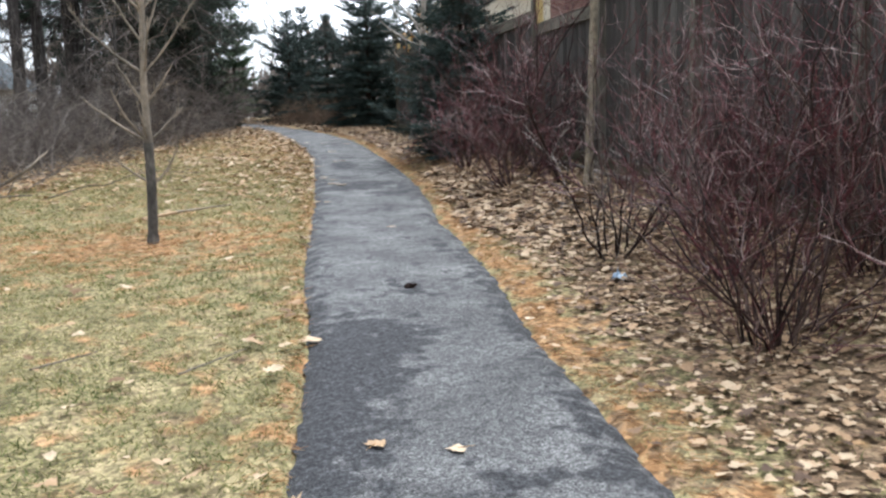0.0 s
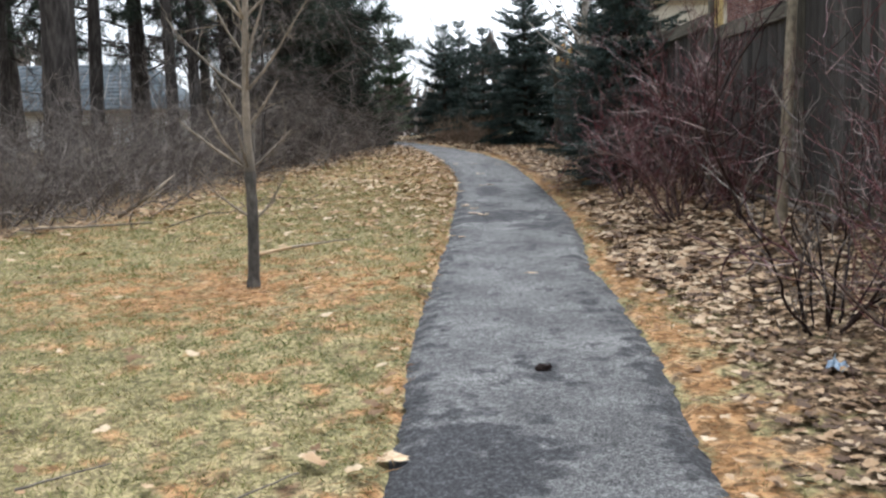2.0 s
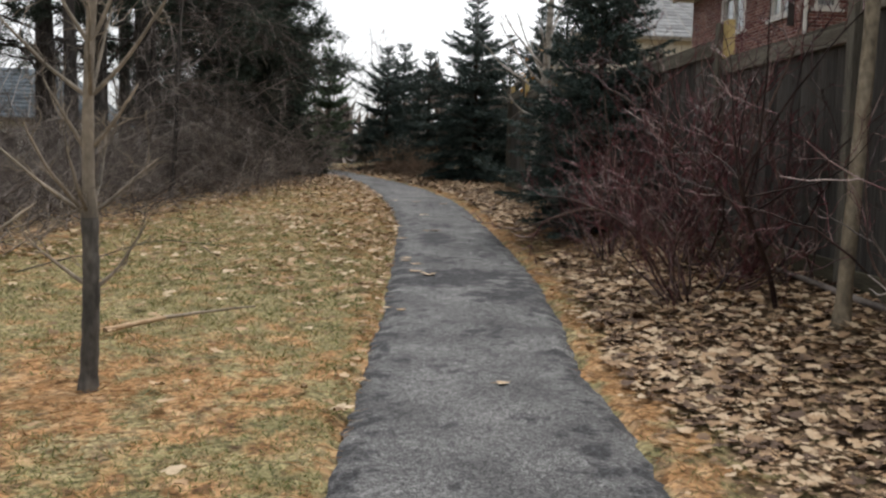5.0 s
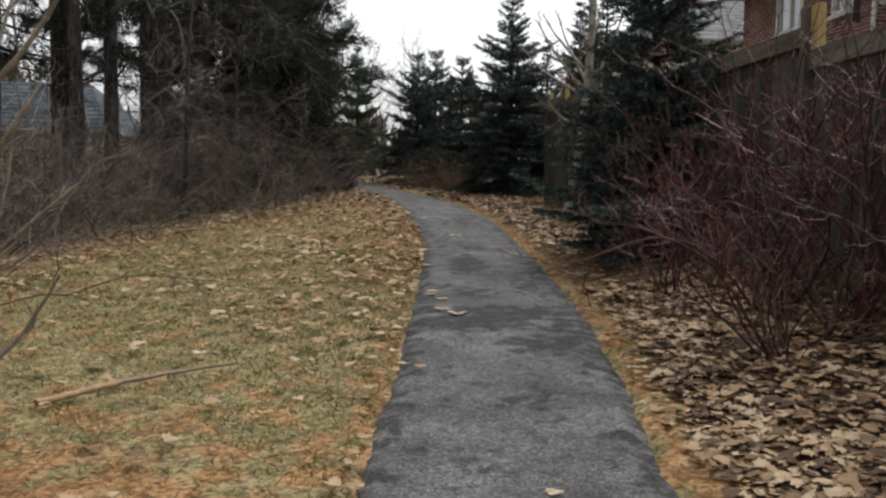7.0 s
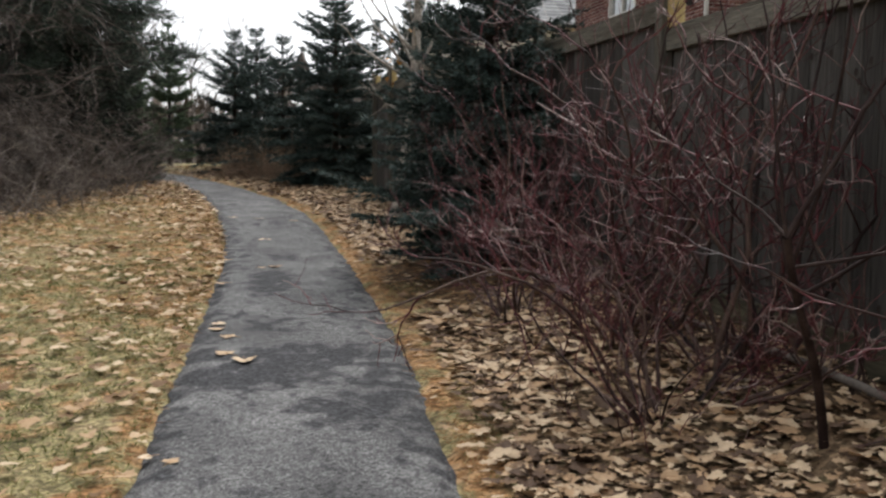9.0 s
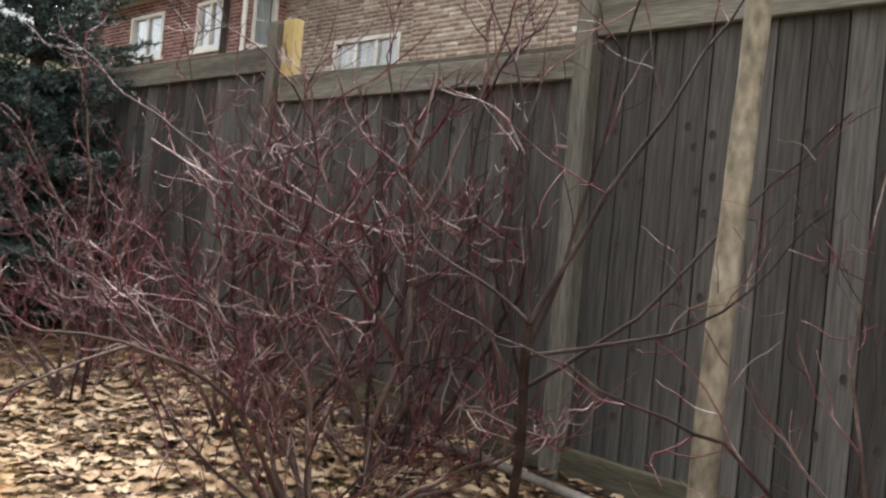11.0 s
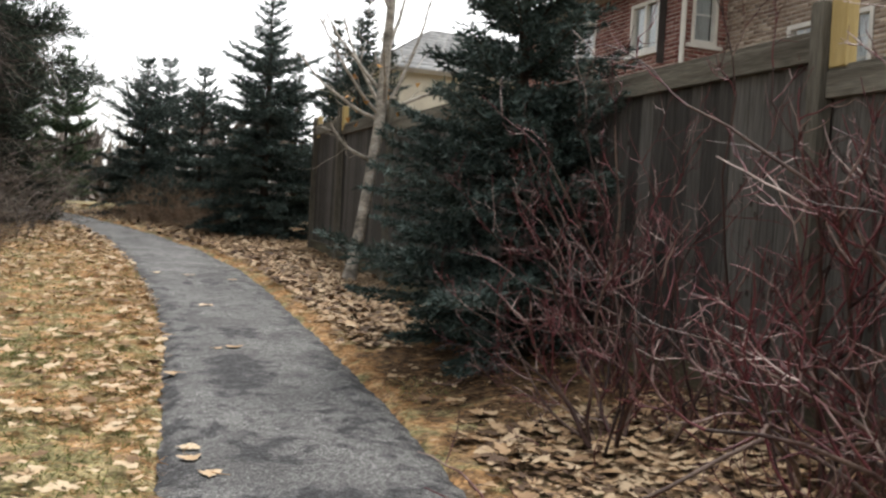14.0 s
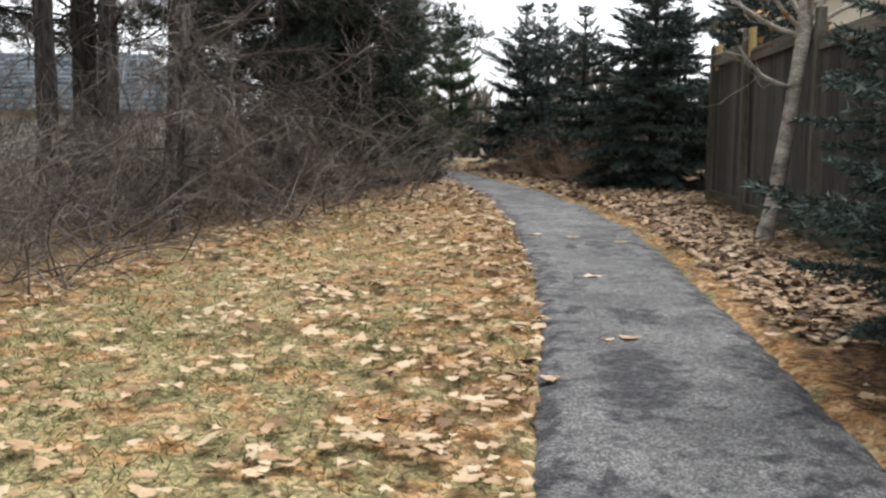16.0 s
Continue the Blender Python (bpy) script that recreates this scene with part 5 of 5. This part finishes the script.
def slab_roof(parent, corners, courses, mat, name="roof"):
    """Shingle courses on a sloping quad: eave left, eave right, ridge right, ridge left."""
    a, b, c, d = [Vector(p) for p in corners]
    n = (b - a).cross(d - a).normalized()
    if n.z < 0:
        n = -n
    V, Q, k = [], [], 0
    for i in range(courses):
        u0, u1 = i / courses, (i + 1.15) / courses
        tabs = 14
        for j in range(tabs):
            v0, v1 = j / tabs + 0.002, (j + 1) / tabs - 0.002
            pts = []
            for u, v, h in ((u0, v0, 0.03), (u0, v1, 0.03), (u1, v1, 0.012), (u1, v0, 0.012), (u0, v0, 0.0), (u0, v1, 0.0)):
                l, r = a.lerp(d, min(u, 1)), b.lerp(c, min(u, 1))
                pts.append(tuple(l.lerp(r, v) + n * h))
            V += pts
            Q += [(k, k + 1, k + 2, k + 3), (k + 4, k + 5, k + 1, k)]
            k += 6
    under = bmesh.new()
    vs = [under.verts.new(p - n * 0.004) for p in (a, b, c, d)] + [under.verts.new(p - n * 0.15) for p in (a, b, c, d)]
    for f in ((0, 1, 2, 3), (7, 6, 5, 4), (0, 4, 5, 1), (1, 5, 6, 2), (2, 6, 7, 3), (3, 7, 4, 0)):
        under.faces.new([vs[i] for i in f])
    ob = part(name, under, SOFFIT, parent)
    tagged(part("shingles", np_mesh("shingles", V, quads=Q), mat, ob), kind="stuff")
    return ob


def build_brick_house():
    rng = np.random.default_rng(13)
    ob = new("brick_house")
    ob.matrix_basis = Matrix.Identity(4)
    tagged(ob, "two-storey buff brick house with white multi-pane windows behind the fence", "house")
    big = (13.0, 15.12, 5.03, 6.48)
    mid = (19.3, 21.05, 4.45, 5.55)
    brick_wall("front_wall", ob, 10.5, 9.0, 18.3, 0.8, 6.72, [big, (9.6, 11.4, 5.03, 6.48)], BRICK, rng, 300)
    brick_wall("return_wall", ob, 18.1, 10.72, 11.2, 0.8, 6.72, [], BRICK, rng, 0, "y")
    brick_wall("recessed_wall", ob, 11.2, 18.3, 22.6, 0.8, 6.85, [mid], BRICK, rng)
    side = (10.45, 11.0, 5.45, 6.5)
    brick_wall("bay_side_wall", ob, 22.6, 10.3, 11.4, 0.8, 6.75, [side], RED_BRICK, rng, 0, "y")
    front = (23.35, 24.3, 5.45, 6.4)
    brick_wall("bay_wall", ob, 10.3, 22.62, 29.0, 0.8, 6.75, [front, (25.6, 27.0, 5.45, 6.4)], RED_BRICK, rng)
    window_unit(ob, 10.5, *big, 3, (2, 4))
    window_unit(ob, 10.5, 9.6, 11.4, 5.03, 6.48, 2, (2, 4))
    window_unit(ob, 11.2, *mid, 3, (2, 3), curtain="drawn")
    window_unit(ob, 22.6, *side, 1, (1, 2), "y", curtain="drawn")
    window_unit(ob, 10.3, *front, 2, (1, 1), curtain="drawn")
    window_unit(ob, 10.3, 25.6, 27.0, 5.45, 6.4, 2, (1, 1), curtain="drawn")
    # eaves and gutters
    for x, y0, y1, z in ((10.0, 8.5, 18.7, 6.72), (10.72, 18.7, 22.2, 6.86), (9.85, 22.2, 29.4, 6.76)):
        part("soffit", box((x, y0, z), (x + 1.8, y1, z + 0.03)), SOFFIT, ob)
        gut = box((x - 0.10, y0, z + 0.02), (x - 0.002, y1, z + 0.14), 0.02)
        part("gutter", gut, GUTTER, ob)
    tb = Tubes(8)
    tb.add([(9.9, 22.5, 6.8), (10.22, 22.52, 6.5), (10.24, 22.54, 6.3), (10.24, 22.54, 1.2)], [0.045] * 4)
    part("downspout", tb.mesh("downspout"), TRIM, ob, "white downspout")
    slab_roof(ob, [(9.9, 8.4, 6.80), (9.9, 18.8, 6.80), (14.5, 14.6, 9.9), (14.5, 12.0, 9.9)], 18, ROOF)
    slab_roof(ob, [(10.65, 18.0, 6.94), (10.65, 24.0, 6.94), (14.5, 26.0, 9.5), (14.5, 23.3, 9.5)], 18, ROOF)
    slab_roof(ob, [(9.78, 22.2, 6.84), (9.78, 29.4, 6.84), (14.5, 29.4, 9.5), (14.5, 23.3, 9.5)], 18, ROOF)
    for y in (23.5, 24.2, 24.9, 25.7, 26.6, 27.6, 28.6):
        part("ridge_vent", box((14.38, y, 9.46), (14.62, y + 0.4, 9.68), 0.03), ROOF, ob)
    part("back_wall", box((17.0, 9.0, 0.8), (17.2, 29.0, 8.1)), MORTAR, ob)
    part("end_wall", box((10.7, 9.0, 0.8), (17.0, 9.2, 6.72)), MORTAR, ob)
    part("end_wall", box((10.5, 28.8, 0.8), (17.0, 29.0, 6.75)), MORTAR, ob)


def build_cream_house():
    ob = new("cream_house")
    tagged(ob, "pale cream house with a grey hipped roof far behind the fence", "house")
    x0, x1, y0, y1 = 10.2, 20.0, 40.0, 48.0
    g = 1.6
    top = 7.4
    for name, lo, hi in (("wall", (x0, y0, g), (x0 + 0.2, y1, top)), ("wall", (x0 + 0.2, y0, g), (x1, y0 + 0.2, top)), ("wall", (x0 + 0.2, y1 - 0.2, g), (x1, y1, top)), ("wall", (x1 - 0.2, y0 + 0.2, g), (x1, y1 - 0.2, top))):
        part(name, box(lo, hi), CREAM, ob)
    e, r = 0.5, 9.8
    c = [(x0 - e, y0 - e, top), (x1 + e, y0 - e, top), (x1 + e, y1 + e, top), (x0 - e, y1 + e, top)]
    m0, m1 = (x0 + 3.1, 44.0, r), (x1 - 3.1, 44.0, r)
    slab_roof(ob, [c[3], c[0], m0, m0], 12, PALE_ROOF)
    slab_roof(ob, [c[0], c[1], m1, m0], 12, PALE_ROOF)
    slab_roof(ob, [c[2], c[3], m0, m1], 12, PALE_ROOF)
    for y in (41.5, 45.0):
        win = part("window", box((x0 - 0.03, y, 4.9), (x0 - 0.002, y + 1.1, 6.2)), TRIM, ob)
        # solid panel, coloured dark for the shade of the room inside
        part("pane", box((x0 - 0.04, y + 0.1, 5.0), (x0 - 0.032, y + 1.0, 6.1)), ROOM_SHADE, win)


def build_white_house():
    ob = new("white_house")
    tagged(ob, "low white house with a grey-blue roof beyond the woods", "house")
    x0, x1, y0, y1, g = -17.0, -8.5, 37.0, 44.0, 0.9
    for lo, hi in (((x0, y0, g), (x1, y0 + 0.2, 3.3)), ((x1 - 0.2, y0 + 0.2, g), (x1, y1, 3.3)), ((x0, y0 + 0.2, g), (x0 + 0.2, y1, 3.3)), ((x0, y1, g), (x1, y1 + 0.2, 3.3))):
        part("wall", box(lo, hi), SIDING, ob)
    slab_roof(ob, [(x0 - 0.5, y0 - 0.5, 3.25), (x1 + 0.5, y0 - 0.5, 3.25), (x1 - 1.5, 40.6, 5.3), (x0 + 1.5, 40.6, 5.3)], 12, ROOF)
    slab_roof(ob, [(x1 + 0.5, y0 - 0.5, 3.25), (x1 + 0.5, y1 + 0.5, 3.25), (x1 - 1.5, 40.6, 5.3), (x1 - 1.5, 40.6, 5.3)], 12, ROOF)
    for x in (-15.0, -11.8):
        win = part("window", box((x, y0 - 0.03, 1.7), (x + 1.3, y0 - 0.002, 2.8)), TRIM, ob)
        # solid panel too, with the indoor shade put into its colour
        part("pane", box((x + 0.08, y0 - 0.04, 1.78), (x + 1.22, y0 - 0.032, 2.72)), ROOM_SHADE, win)


# ---- small things ----
def stick(name, pts, r0, r1, mat, label, lift=0.02):
    tb = Tubes(7)
    rng = np.random.default_rng(len(name) + int(100 * abs(pts[0][0])))
    a = np.array(pts, float)
    t = np.linspace(0, 1, 12)
    x = np.interp(t, np.linspace(0, 1, len(a)), a[:, 0]) + rng.normal(0, 0.006, 12)
    y = np.interp(t, np.linspace(0, 1, len(a)), a[:, 1]) + rng.normal(0, 0.006, 12)
    h = np.interp(t, np.linspace(0, 1, len(a)), a[:, 2])
    tb.add(np.stack([x, y, ground_z(x, y) + h + lift], -1), np.linspace(r0, r1, 12))
    tagged(part(name, tb.mesh(name), mat), label, "stick")


def build_clutter():
    stick("broken_stick", [(-0.95, 10.49, 0.02), (-0.62, 10.83, 0.03)], 0.022, 0.018, LEAF_ONE, "broken stick with pale stripped wood on the lawn", 0.03)
    stick("grey_stick", [(-0.62, 10.84, 0.03), (-0.33, 11.11, 0.02), (0.0, 11.3, 0.02)], 0.016, 0.006, SAPLING_BARK, "thin grey fallen stick on the lawn", 0.03)
    stick("twig", [(-1.05, 5.3, 0.01), (-0.72, 5.5, 0.02)], 0.0055, 0.003, BRUSH, "short dark fallen twig on the grass", 0.03)
    stick("twig", [(-0.25, 5.0, 0.01), (0.1, 5.3, 0.02)], 0.005, 0.003, BRUSH, "short dark fallen twig on the grass", 0.03)
    stick("fallen_branch", [(-3.3, 14.0, 0.05), (-2.75, 13.6, 0.35), (-2.5, 13.9, 0.6)], 0.03, 0.01, SAPLING_BARK, "bare grey branch leaning out of the brush", 0.0)
    stick("fallen_branch", [(-4.2, 13.0, 0.03), (-3.4, 12.9, 0.05), (-2.6, 13.1, 0.04)], 0.02, 0.01, SAPLING_BARK, "bare grey branch lying at the lawn's edge", 0.03)
    # crumpled film wrapper in the leaves
    rng = np.random.default_rng(77)
    bm = bmesh.new()
    bmesh.ops.create_grid(bm, x_segments=6, y_segments=6, size=0.045)
    for v in bm.verts:
        v.co.z = 0.02 + 0.016 * rng.normal()
        v.co.x += 0.007 * rng.normal()
        v.co.y += 0.007 * rng.normal()
    ob = part("crumpled_wrapper", bm, PLASTIC, at=pose(2.83, 6.35, float(ground_z(2.83, 6.35)) + 0.03, 12, 8, 30))
    tagged(ob, "crumpled pale blue plastic wrapper among the leaves", "litter")
    so = ob.modifiers.new("thickness", "SOLIDIFY")
    so.thickness = 0.002
    # dark cone on the path
    tb = Tubes(9)
    x, y = 1.29, 6.6
    g = float(ground_z(x, y)) + 0.03
    tb.add([(x - 0.045, y, g), (x - 0.03, y, g), (x, y + 0.004, g), (x + 0.03, y + 0.006, g), (x + 0.05, y + 0.008, g)], [0.006, 0.019, 0.022, 0.014, 0.004])
    P, W = [], []
    r2 = np.random.default_rng(5)
    for _ in range(70):
        a, u = r2.uniform(0, 2 * np.pi), r2.uniform(-0.04, 0.04)
        P.append((x + u, y + 0.016 * math.cos(a), g + 0.016 * math.sin(a)))
        W.append((0.8, math.cos(a), math.sin(a)))
    cone = tagged(part("pine_cone", tb.mesh("pine_cone"), STEM_DARK), "small dark open pine cone on the asphalt", "cone")
    v, f = blades(P, W, np.full(70, 0.017), np.full(70, 0.014), r2)
    part("scales", np_mesh("scales", v, f), STEM_DARK, cone)


build_ground()
build_path()
build_brick_house()
build_cream_house()
build_white_house()
build_spruces()
build_pines()
build_distance()
build_brush()
build_sapling()
build_fence_tree()
build_verge_maple()
build_shrubs()
build_dark_sapling()
build_clutter()
build_singles()
build_leaf_litter()
build_needles()
build_grass()
build_fence()
